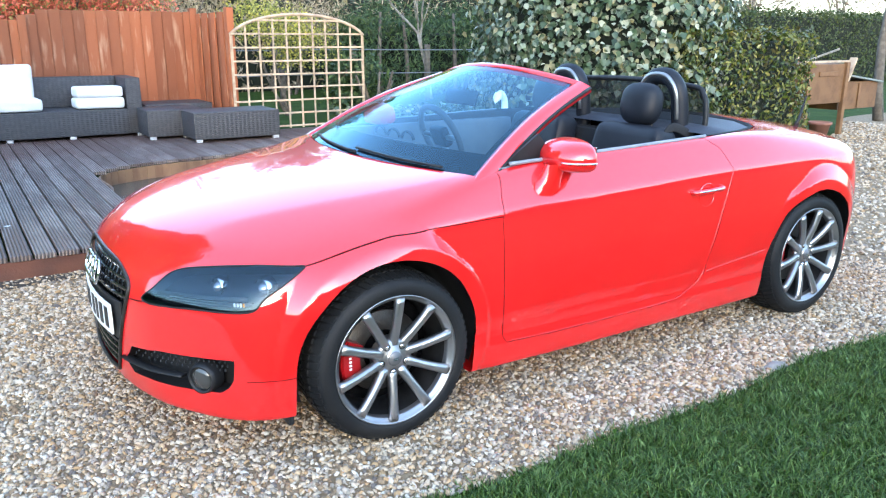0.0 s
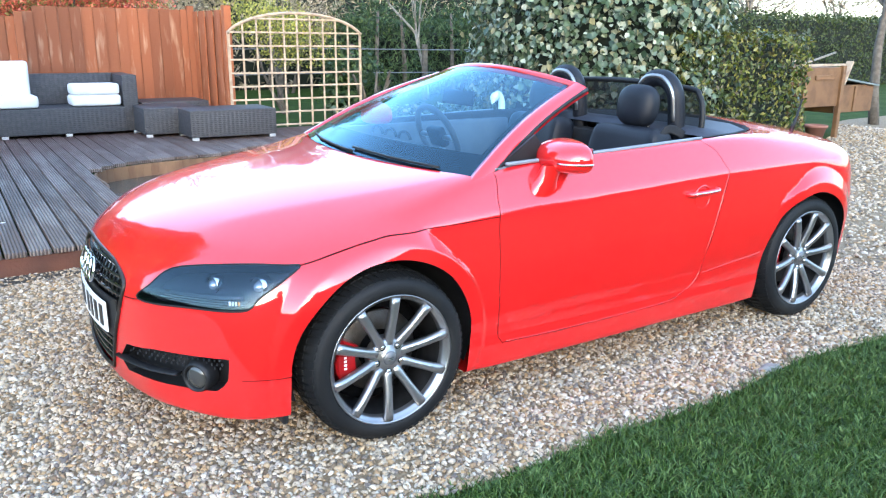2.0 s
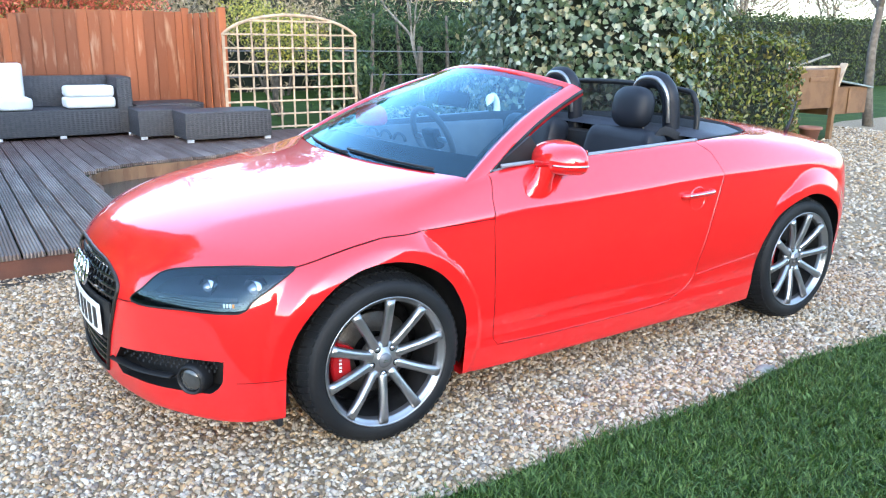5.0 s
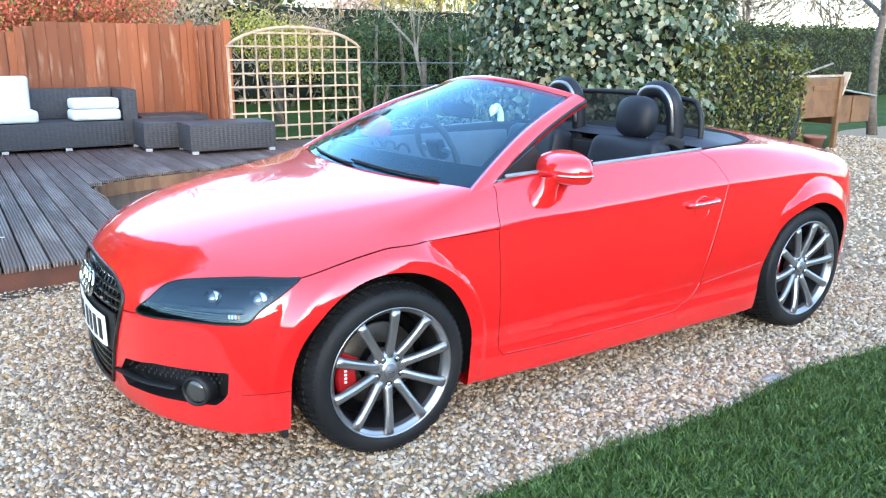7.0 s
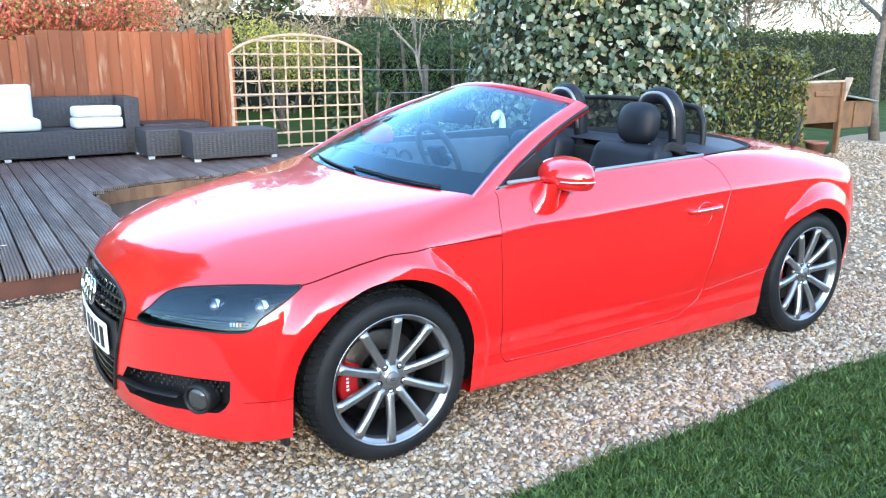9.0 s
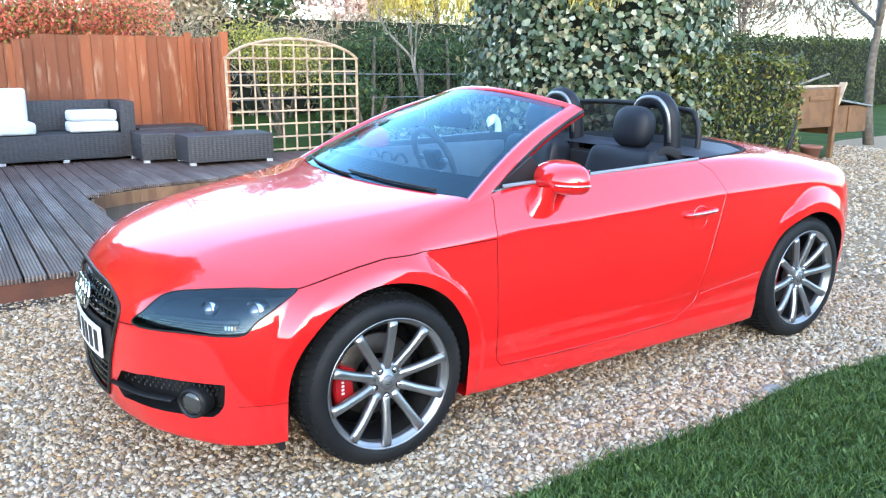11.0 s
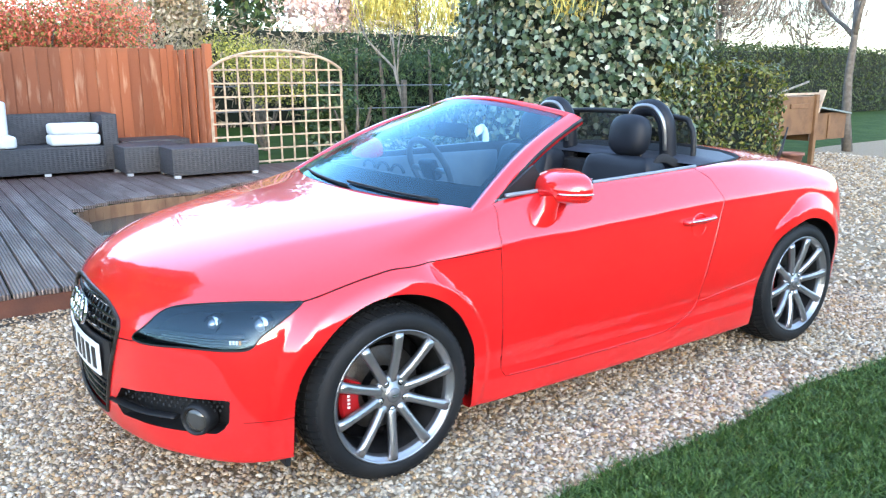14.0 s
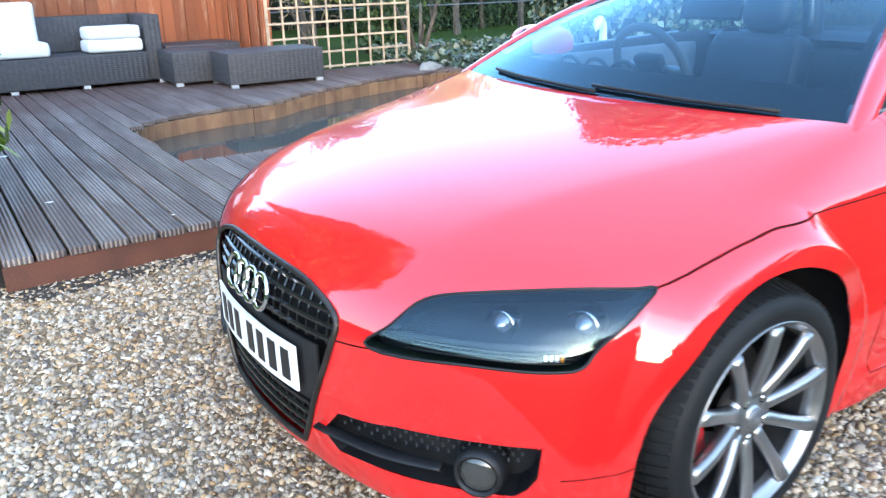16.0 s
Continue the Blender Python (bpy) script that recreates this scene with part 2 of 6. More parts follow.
M["terracotta"] = material("terracotta", (0.225, 0.100, 0.070), 0.8)


def leaf_material(name, cols, rough=0.45, through=0.25):
    m = material(name, cols[0], rough, bump=0, island=cols)
    t = m.node_tree
    p = t.nodes["Principled BSDF"]
    tl, ad = t.nodes.new("ShaderNodeBsdfTranslucent"), t.nodes.new("ShaderNodeMixShader")
    t.links.new(p.inputs["Base Color"].links[0].from_socket, tl.inputs[0])
    ad.inputs[0].default_value = through
    t.links.new(p.outputs[0], ad.inputs[1])
    t.links.new(tl.outputs[0], ad.inputs[2])
    t.links.new(ad.outputs[0], t.nodes["Material Output"].inputs[0])
    return m


M["laurel"] = leaf_material("laurel_leaf", [(0.085, 0.150, 0.016), (0.200, 0.275, 0.034), (0.130, 0.195, 0.024), (0.300, 0.330, 0.055), (0.055, 0.100, 0.014)], 0.3)
M["ivy"] = leaf_material("ivy_leaf", [(0.048, 0.079, 0.036), (0.180, 0.216, 0.144), (0.026, 0.048, 0.022), (0.300, 0.318, 0.234), (0.096, 0.132, 0.070), (0.041, 0.066, 0.029), (0.228, 0.210, 0.108), (0.072, 0.102, 0.054)], 0.35, 0.1)
M["privet"] = leaf_material("hedge_leaf", [(0.044, 0.066, 0.007), (0.128, 0.140, 0.019), (0.020, 0.037, 0.005), (0.081, 0.100, 0.011), (0.191, 0.178, 0.038), (0.060, 0.051, 0.014)], 0.35)
M["conifer"] = leaf_material("conifer_leaf", [(0.016, 0.036, 0.013), (0.039, 0.075, 0.023), (0.023, 0.049, 0.017), (0.072, 0.114, 0.029)], 0.6)
M["far_hedge"] = leaf_material("far_hedge_leaf", [(0.018, 0.035, 0.007), (0.032, 0.054, 0.011), (0.049, 0.066, 0.011)], 0.6)
M["photinia"] = leaf_material("red_leaf", [(0.497, 0.102, 0.060), (0.694, 0.171, 0.108), (0.198, 0.224, 0.048), (0.595, 0.154, 0.083), (0.332, 0.258, 0.072), (0.828, 0.274, 0.156)], 0.4)
M["blossom"] = leaf_material("pink_blossom", [(0.726, 0.532, 0.504), (0.794, 0.658, 0.619), (0.601, 0.436, 0.407)], 0.7)
M["willow"] = leaf_material("willow_leaf", [(0.569, 0.455, 0.091), (0.683, 0.569, 0.159), (0.478, 0.432, 0.114)], 0.6, 0.4)
M["twig"] = leaf_material("dry_twig_leaf", [(0.42, 0.33, 0.22), (0.30, 0.22, 0.14), (0.52, 0.44, 0.32), (0.24, 0.20, 0.10)], 0.7, 0.3)
M["bare_twig"] = leaf_material("bare_twig", [(0.15, 0.125, 0.105), (0.11, 0.09, 0.075), (0.20, 0.17, 0.15)], 0.8, 0.1)
M["moss"] = leaf_material("yellow_shrub_leaf", [(0.430, 0.390, 0.065), (0.230, 0.250, 0.050), (0.560, 0.490, 0.095), (0.100, 0.115, 0.030)], 0.6, 0.35)


# ---- mesh helpers ----
def mesh_from(name, verts, faces, mat, smooth=False, normals=None):
    me = bpy.data.meshes.new(name)
    me.from_pydata([tuple(v) for v in verts], [], [tuple(int(i) for i in f) for f in faces])
    if mat:
        me.materials.append(mat)
    if smooth:
        me.polygons.foreach_set("use_smooth", [True] * len(me.polygons))
    if normals is not None:
        me.normals_split_custom_set_from_vertices([tuple(n) for n in normals])
    me.update()
    return me


def quick_mesh(name, verts, tris, mat, smooth=False):
    """A large triangle mesh from arrays."""
    verts, tris = np.asarray(verts, np.float32), np.asarray(tris, np.int32)
    me = bpy.data.meshes.new(name)
    me.vertices.add(len(verts))
    me.vertices.foreach_set("co", verts.ravel())
    me.loops.add(tris.size)
    me.loops.foreach_set("vertex_index", tris.ravel())
    me.polygons.add(len(tris))
    me.polygons.foreach_set("loop_start", np.arange(0, tris.size, tris.shape[1], dtype=np.int32))
    if smooth:
        me.polygons.foreach_set("use_smooth", np.ones(len(tris), bool))
    me.materials.append(mat)
    me.update(calc_edges=True)
    return me


def put(name, me, parent=None, label="", m=None):
    ob = new(name, me)
    if parent is not None:
        ob.parent = parent
    if m is not None:
        ob.matrix_basis = m
    if label:
        ob["label"] = label
    return ob


def thing(name, label, category, group="", kind="", at=None):
    ob = new(name)
    if at is not None:
        ob.matrix_basis = at
    return tagged(ob, label, category, group, kind)


def bm_mesh(name, bm, mat, smooth=False):
    bmesh.ops.recalc_face_normals(bm, faces=bm.faces)
    me = bpy.data.meshes.new(name)
    bm.to_mesh(me)
    bm.free()
    if mat:
        me.materials.append(mat)
    if smooth:
        me.polygons.foreach_set("use_smooth", [True] * len(me.polygons))
        try:
            me.set_sharp_from_angle(angle=radians(40))
        except AttributeError:
            pass
    return me


def part(name, bm, mat, parent=None, label="", m=None, smooth=True):
    return put(name, bm_mesh(name, bm, mat, smooth), parent, label, m)


def box_bm(sx, sy, sz, bevel=0.0, seg=2, centre=(0, 0, 0)):
    bm = bmesh.new()
    bmesh.ops.create_cube(bm, size=1)
    bmesh.ops.scale(bm, vec=(sx, sy, sz), verts=bm.verts)
    bmesh.ops.translate(bm, vec=centre, verts=bm.verts)
    if bevel:
        bmesh.ops.bevel(bm, geom=list(bm.edges), offset=bevel, segments=seg, profile=0.6, affect="EDGES")
    return bm


def lathe(profile, seg=48, close=False):
    """Verts and quads of a profile of (radius, height) turned about y."""
    verts, faces, n = [], [], len(profile)
    for i in range(seg):
        c, s = math.cos(2 * math.pi * i / seg), math.sin(2 * math.pi * i / seg)
        verts += [(r * c, h, r * s) for r, h in profile]
    for i in range(seg):
        j = (i + 1) % seg
        for k in range(n if close else n - 1):
            l = (k + 1) % n
            faces.append((i * n + k, i * n + l, j * n + l, j * n + k))
    return verts, faces


def tube(path, radius, seg=10, closed=False, flat=1.0, up=None, radii=None):
    """Verts and faces of a round or oval bar along a path."""
    P = [Vector(p) for p in path]
    verts, faces, n = [], [], len(P)
    side = None
    for i, p in enumerate(P):
        a, b = P[(i - 1) % n] if (closed or i) else P[i], P[(i + 1) % n] if (closed or i < n - 1) else P[i]
        d = (b - a).normalized()
        ref = Vector(up) if up else (side if side is not None else (Vector((0, 0, 1)) if abs(d.z) < 0.9 else Vector((1, 0, 0))))
        u = (ref - d * ref.dot(d)).normalized()
        w = d.cross(u)
        side = u
        r = radii[i] if radii else radius
        for k in range(seg):
            t = 2 * math.pi * k / seg
            verts.append(p + u * (r * math.cos(t)) + w * (r * flat * math.sin(t)))
    for i in range(n if closed else n - 1):
        j = (i + 1) % n
        for k in range(seg):
            l = (k + 1) % seg
            faces.append((i * seg + k, i * seg + l, j * seg + l, j * seg + k))
    if not closed:
        faces.append(tuple(range(seg))[::-1])
        faces.append(tuple((n - 1) * seg + k for k in range(seg)))
    return verts, faces


def bar(name, path, radius, mat, parent=None, label="", **kw):
    v, f = tube(path, radius, **kw)
    return put(name, mesh_from(name, v, f, mat, True), parent, label)


def smooth_path(points, n=24, closed=False):
    """Catmull-Rom curve through points."""
    P, out = [Vector(p) for p in points], []
    k = len(P)
    for i in range(k if closed else k - 1):
        g = lambda j: P[j % k] if closed else P[max(0, min(k - 1, j))]
        p0, p1, p2, p3 = g(i - 1), g(i), g(i + 1), g(i + 2)
        for s in range(n):
            t = s / n
            out.append(0.5 * ((2 * p1) + (p2 - p0) * t + (2 * p0 - 5 * p1 + 4 * p2 - p3) * t * t + (3 * p1 - p0 - 3 * p2 + p3) * t ** 3))
    if not closed:
        out.append(P[-1])
    return out

# ---- the car's skin as one smooth field ----
def knots(x, *pairs):
    """Smooth curve through a few (x, value) pairs."""
    px, py = np.array(pairs[0::2], float), np.array(pairs[1::2], float)
    d = np.diff(py) / np.diff(px)
    m = np.zeros(len(px))
    m[1:-1] = np.where(d[:-1] * d[1:] > 0, 2 * d[:-1] * d[1:] / (d[:-1] + d[1:] + 1e-12), 0)
    m[0], m[-1] = d[0], d[-1]
    x = np.clip(x, px[0], px[-1])
    i = np.clip(np.searchsorted(px, x) - 1, 0, len(px) - 2)
    h = px[i + 1] - px[i]
    t = (x - px[i]) / h
    return (py[i] * (1 + 2 * t) * (1 - t) ** 2 + m[i] * h * t * (1 - t) ** 2
            + py[i + 1] * t * t * (3 - 2 * t) + m[i + 1] * h * t * t * (t - 1))


def ramp(e0, e1, v):
    t = np.clip((v - e0) / (e1 - e0), 0, 1)
    return t * t * (3 - 2 * t)


def soft_max(a, b, k):
    h = np.clip(k - np.abs(a - b), 0, None) / k
    return np.maximum(a, b) + h * h * h * k / 6


WHEEL_Z, BASE = 0.322, 2.414


def z_top(x, a):
    centre = knots(x, -0.86, 0.60, -0.78, 0.672, -0.70, 0.722, -0.5, 0.792, -0.25, 0.848, 0.0, 0.885, 0.3, 0.915,
                   0.6, 0.945, 1.2, 0.96, 1.9, 0.985, 2.4, 0.985, 2.8, 0.945, 3.1, 0.90, 3.25, 0.885, 3.35, 0.86)
    crown = knots(x, -0.8, 0.20, -0.4, 0.16, 0.0, 0.12, 0.45, 0.03, 1.0, 0.0, 2.0, 0.02, 2.5, 0.07, 3.2, 0.14)
    # soft fold from the headlight to the foot of the pillar
    fold = knots(x, -0.62, 0.0, -0.38, 0.15, 0.30, 0.15, 0.55, 0.0)
    d = a - 0.53 - 0.28 * (x + 0.35)
    return centre - crown * (1 - 2.1 * fold) * (a ** 2 + 0.6 * a ** 4) - fold * 0.5 * (d + np.sqrt(d * d + 0.0004))


def crease_z(x):
    return knots(x, -0.6, 0.62, -0.32, 0.69, -0.1, 0.742, 0.2, 0.762, 0.5, 0.785, 1.2, 0.814, 1.8, 0.832, 2.5, 0.830, 3.2, 0.80)


def arch_face(x, z, cx):
    """Round a wheel: distance from the axle, width of the slanting face and its strength."""
    r = np.hypot(x - cx, z - WHEEL_Z)
    turn = np.degrees(np.arctan2(x - cx, z - WHEEL_Z))
    if cx == 0:
        return r, 0.016 + 0.064 * ramp(42, 4, turn) * (0.12 + 0.88 * ramp(-75, -25, turn)), ramp(64, 22, turn) * ramp(-95, -45, turn)
    return r, 0.016 + 0.060 * ramp(-24, 6, turn), ramp(-48, -12, turn)


def y_side(x, z):
    crease = crease_z(x)
    w = knots(x, -0.7, 0.85, -0.3, 0.858, 0.15, 0.868, 0.5, 0.893, 1.2, 0.903, 1.9, 0.903, 2.45, 0.885, 3.2, 0.86)
    d = z - crease
    up = -0.31 * (d + np.sqrt(d * d + 0.010 ** 2))
    low = -0.15 * np.clip(-d - 0.30, 0, None) ** 1.5 * 1.2 + 0.012 * np.sin(np.clip(-d / 0.45, 0, 1) * math.pi)
    skirt = 0.008 * ramp(0.30, 0.255, z) * ramp(0.32, 0.5, x) * ramp(2.16, 1.98, x)
    out = w + up + low + skirt
    for cx in (0.0, BASE):
        r, wide, k = arch_face(x, z, cx)
        reach = 0.052 if cx == 0 else 0.036
        # up to a crisp edge round the opening, dying away along the side
        rise = soft_max(-soft_max((r - 0.402 - wide) / wide, -1.0, 0.22), 0.0, 0.10) * (k + (1 - k) * (0.22 if cx == 0 else 0.02))
        out = out + reach * rise * (0.55 + 0.45 * ramp(0.40, 0.58, z)) * ramp(0.82, 0.74, z)
    return out


def x_front(a, z):
    nose = knots(z, 0.08, -0.75, 0.15, -0.79, 0.25, -0.812, 0.4, -0.818, 0.52, -0.813, 0.62, -0.788, 0.70, -0.745)
    return nose + knots(a, 0.0, 0.0, 0.1, 0.003, 0.2, 0.013, 0.287, 0.027, 0.4, 0.056, 0.5, 0.090, 0.65, 0.176, 0.75, 0.252, 0.834, 0.337, 0.95, 0.50)


def x_rear(a, z):
    tail = knots(z, 0.12, 3.13, 0.3, 3.25, 0.55, 3.275, 0.75, 3.25, 0.92, 3.20)
    return tail - 0.27 * a ** 2 - 0.42 * a ** 4


def skin(x, y, z):
    a = np.sqrt(y * y + 1e-6)
    top = z - z_top(x, a)
    side = a - y_side(x, z)
    f = soft_max(top * 0.93, side, knots(x, -0.7, 0.19, -0.48, 0.115, -0.2, 0.12, 0.3, 0.07, 1.0, 0.05, 1.9, 0.07, 2.6, 0.16))
    f = soft_max(f, (x_front(a, z) - x) * 0.85, 0.16)
    f = soft_max(f, (x - x_rear(a, z)) * 0.85, 0.14)
    return soft_max(f, 0.158 - z, 0.03)


def poly_dist(u, v, poly):
    """Signed distance to a closed outline, negative inside."""
    p = np.array(poly, float)
    best = np.full(np.shape(u), 1e9)
    inside = np.zeros(np.shape(u), bool)
    for (x0, y0), (x1, y1) in zip(p, np.roll(p, -1, 0)):
        ex, ey = x1 - x0, y1 - y0
        t = np.clip(((u - x0) * ex + (v - y0) * ey) / (ex * ex + ey * ey), 0, 1)
        best = np.minimum(best, np.hypot(u - x0 - t * ex, v - y0 - t * ey))
        cross = (y0 > v) != (y1 > v)
        inside ^= cross & (u < ex * (v - y0) / (ey if ey else 1e-12) + x0)
    return np.where(inside, -best, best)


def rounded(points, n=6):
    return [(p.x, p.y) for p in smooth_path([(x, y, 0) for x, y in points], n, True)]


# ---- ground ----
DECK_Z = 0.25
POND = rounded([(-0.15, 2.85), (-0.15, 3.6), (-0.13, 4.22), (0.25, 4.5), (0.71, 4.62), (1.13, 4.69), (1.6, 5.0), (2.3, 5.3), (3.1, 5.5), (4.2, 5.4), (4.6, 4.4), (4.2, 3.2), (2.5, 2.85), (1.0, 2.85)], 6)


def ground_z(x, y):
    slope = 0.11 * ramp(0.5, 1.7, y) + 0.10 * ramp(4.0, 8.0, y) * ramp(-3, 1.5, x)
    return slope - 0.55 * ramp(0.05, -0.25, poly_dist(x, y, POND))


def grid(name, xs, ys, height, mat, kind="structure", label="", category="", keep=None):
    X, Y = np.meshgrid(xs, ys, indexing="ij")
    V = np.stack([X, Y, height(X, Y)], -1).reshape(-1, 3)
    a, b = len(xs), len(ys)
    i = (np.arange(a - 1)[:, None] * b + np.arange(b - 1)[None]).ravel()
    F = np.stack([i, i + b, i + b + 1, i + 1], 1)
    if keep is not None:
        c = V[F].mean(1)
        F = F[keep(c[:, 0], c[:, 1])]
    return tagged(new(name, quick_mesh(name, V, F, mat, True)), label, category, kind=kind)


axis_x = np.concatenate([[-900, -300, -120, -60, -30, -15, -8], np.arange(-5, 6, 0.12), np.arange(6, 16, 0.5), [18, 24, 36, 60, 120, 300, 900]])
axis_y = np.concatenate([[-900, -300, -120, -60, -30, -15, -8], np.arange(-5, 8, 0.12), np.arange(8, 16, 0.5), [18, 24, 36, 60, 120, 300, 900]])
grid("ground", axis_x, axis_y, ground_z, M["lawn"], label="green lawn and garden earth reaching to the horizon", category="ground")


def lawn_edge(x):
    """The lawn's border along the drive."""
    return -1.285 - 0.03 * np.sin(x * 2.1) - 0.02 * np.sin(x * 5.3 + 1) - 0.02 * np.clip(x - 1.5, 0, 2)


def drive_far(x):
    return knots(x, -6.0, 0.6, -2.0, 1.3, -1.3, 1.60, 3.2, 1.60, 4.2, 2.0, 6.0, 2.3, 9.0, 3.0, 12.0, 4.4, 15.0, 4.5)


def on_drive(x, y):
    return (y > lawn_edge(x)) & (y < drive_far(x))


dx = np.arange(-6, 15, 0.1)
X = np.repeat(dx[:, None], 40, 1)
s = np.linspace(0, 1, 40)[None]
Y = lawn_edge(X) * (1 - s) + drive_far(X) * s
V = np.stack([X, Y, ground_z(X, Y) + 0.004], -1).reshape(-1, 3)
i = (np.arange(len(dx) - 1)[:, None] * 40 + np.arange(39)[None]).ravel()
drive = tagged(new("drive", quick_mesh("drive", V, np.stack([i, i + 40, i + 41, i + 1], 1), M["gravel_bed"], True)), "pale pea-gravel drive", "gravel drive", kind="structure")

rng = np.random.default_rng(5)
# a broken stone: four corners below, four turned above, one on top
STONE_V = np.array([(math.cos(a), math.sin(a), -0.35) for a in np.arange(4) * math.pi / 2] + [(0.82 * math.cos(a), 0.82 * math.sin(a), 0.45) for a in (np.arange(4) + 0.5) * math.pi / 2] + [(0, 0, 0.95)])
STONE_F = np.array([(k, (k + 1) % 4, 4 + k) for k in range(4)] + [(4 + k, (k + 1) % 4, 4 + (k + 1) % 4) for k in range(4)] + [(4 + k, 4 + (k + 1) % 4, 8) for k in range(4)])


def pebbles(name, n, lo, hi, small, large, test, label, lift=0.2):
    x, y = rng.uniform(lo[0], hi[0], n), rng.uniform(lo[1], hi[1], n)
    ok = test(x, y)
    x, y = x[ok], y[ok]
    n = len(x)
    r = rng.uniform(small, large, n) * rng.choice([0.75, 1.0, 1.0, 1.35], n)
    shape = STONE_V[None] * (1 + rng.uniform(-0.28, 0.28, (n, len(STONE_V), 1)))
    shape = shape * np.stack([r * rng.uniform(0.85, 1.45, n), r * rng.uniform(0.65, 1.0, n), r * rng.uniform(0.5, 0.9, n)], 1)[:, None]
    c, sn = np.cos(a := rng.uniform(0, 6.28, n)), np.sin(a)
    px = shape[..., 0] * c[:, None] - shape[..., 1] * sn[:, None]
    py = shape[..., 0] * sn[:, None] + shape[..., 1] * c[:, None]
    pz = shape[..., 2] + px * rng.normal(0, 0.4, (n, 1)) + py * rng.normal(0, 0.3, (n, 1))
    z = ground_z(x, y) + 0.005 + r * rng.uniform(0.0, 0.9, n) * lift * 2
    P = np.stack([px + x[:, None], py + y[:, None], pz + z[:, None]], -1).reshape(-1, 3)
    F = (STONE_F[None] + (np.arange(n) * len(STONE_V))[:, None, None]).reshape(-1, 3)
    return tagged(new(name, quick_mesh(name, P, F, M["gravel"], False)), label, "gravel", kind="stuff")


# ---- deck and pond ----
deck = thing("deck", "weathered grey grooved timber deck with a sunken pond", "decking", kind="structure")
BOARD = 0.12
DECK_X0, DECK_Y0, DECK_Y1 = -1.27, 1.53, 7.6
cache = {}
for k in range(44):
    x = DECK_X0 + (k + 0.5) * BOARD
    ys = np.arange(DECK_Y0, DECK_Y1, 0.02)
    wet = [float(y) for y in ys[poly_dist(np.full(len(ys), x), ys, POND) < 0]]
    if x > 1.9:
        spans = [(wet[-1] + 0.02 if wet else 5.4, 6.55)] if x < 3.75 else []
        spans = [(DECK_Y0, wet[0])] * bool(wet) + spans if x < 1.9 else spans
        if x < 3.2:
            spans.append((DECK_Y0, wet[0] if wet else 2.85))
    else:
        spans = [(DECK_Y0, wet[0]), (wet[-1] + 0.02, DECK_Y1)] if wet else [(DECK_Y0, DECK_Y1)]
    for y0, y1 in spans:
        size = round(y1 - y0, 2)
        if size < 0.1:
            continue
        if size not in cache:
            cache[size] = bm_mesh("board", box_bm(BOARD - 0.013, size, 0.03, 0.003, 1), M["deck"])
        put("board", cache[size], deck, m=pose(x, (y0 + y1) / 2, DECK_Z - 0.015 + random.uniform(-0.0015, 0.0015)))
part("fascia", box_bm(4.5, 0.03, 0.105, 0.004, 1), M["fascia"], deck, "brown stained edge board", pose(DECK_X0 + 2.25, DECK_Y0 + 0.03, DECK_Z - 0.084))
part("fascia", box_bm(0.03, 6.0, 0.105, 0.004, 1), M["fascia"], deck, "brown stained edge board", pose(DECK_X0 + 0.03, DECK_Y0 + 3.05, DECK_Z - 0.084))
# Soil-coloured strip set back under the boards; stands in for shade in the gap.
part("gap_shade_strip", box_bm(4.4, 0.02, 0.06), M["soil"], deck, "dark strip for the shaded gap under the deck", pose(DECK_X0 + 2.25, DECK_Y0 + 0.09, DECK_Z - 0.15))
rim_path = [(x, y) for x, y in POND]
for (x0, y0), (x1, y1) in zip(rim_path, rim_path[1:] + rim_path[:1]):
    if y0 < 2.84 or (x0 > 3.8):
        continue
    d = math.hypot(x1 - x0, y1 - y0)
    n = max(1, round(d / 0.11))
    for q in range(n):
        u = (q + 0.5) / n
        w = d / n - 0.004
        key = ("pond", round(w, 2))
        if key not in cache:
            cache[key] = bm_mesh("plank", box_bm(w, 0.022, 0.24, 0.003, 1), M["pond_wood"])
        put("plank", cache[key], deck, m=pose(x0 + (x1 - x0) * u, y0 + (y1 - y0) * u, DECK_Z - 0.152, 0, 0, math.degrees(math.atan2(y1 - y0, x1 - x0))))
bm = bmesh.new()
face = bm.faces.new([bm.verts.new((x, y, 0.10)) for x, y in POND])
tagged(part("pond_water", bm, M["water"]), "dark still pond water below the deck edge", "water", kind="structure")

# ---- back fence ----
fence = thing("fence", "orange-brown stained close-board timber fence", "fence", kind="structure")


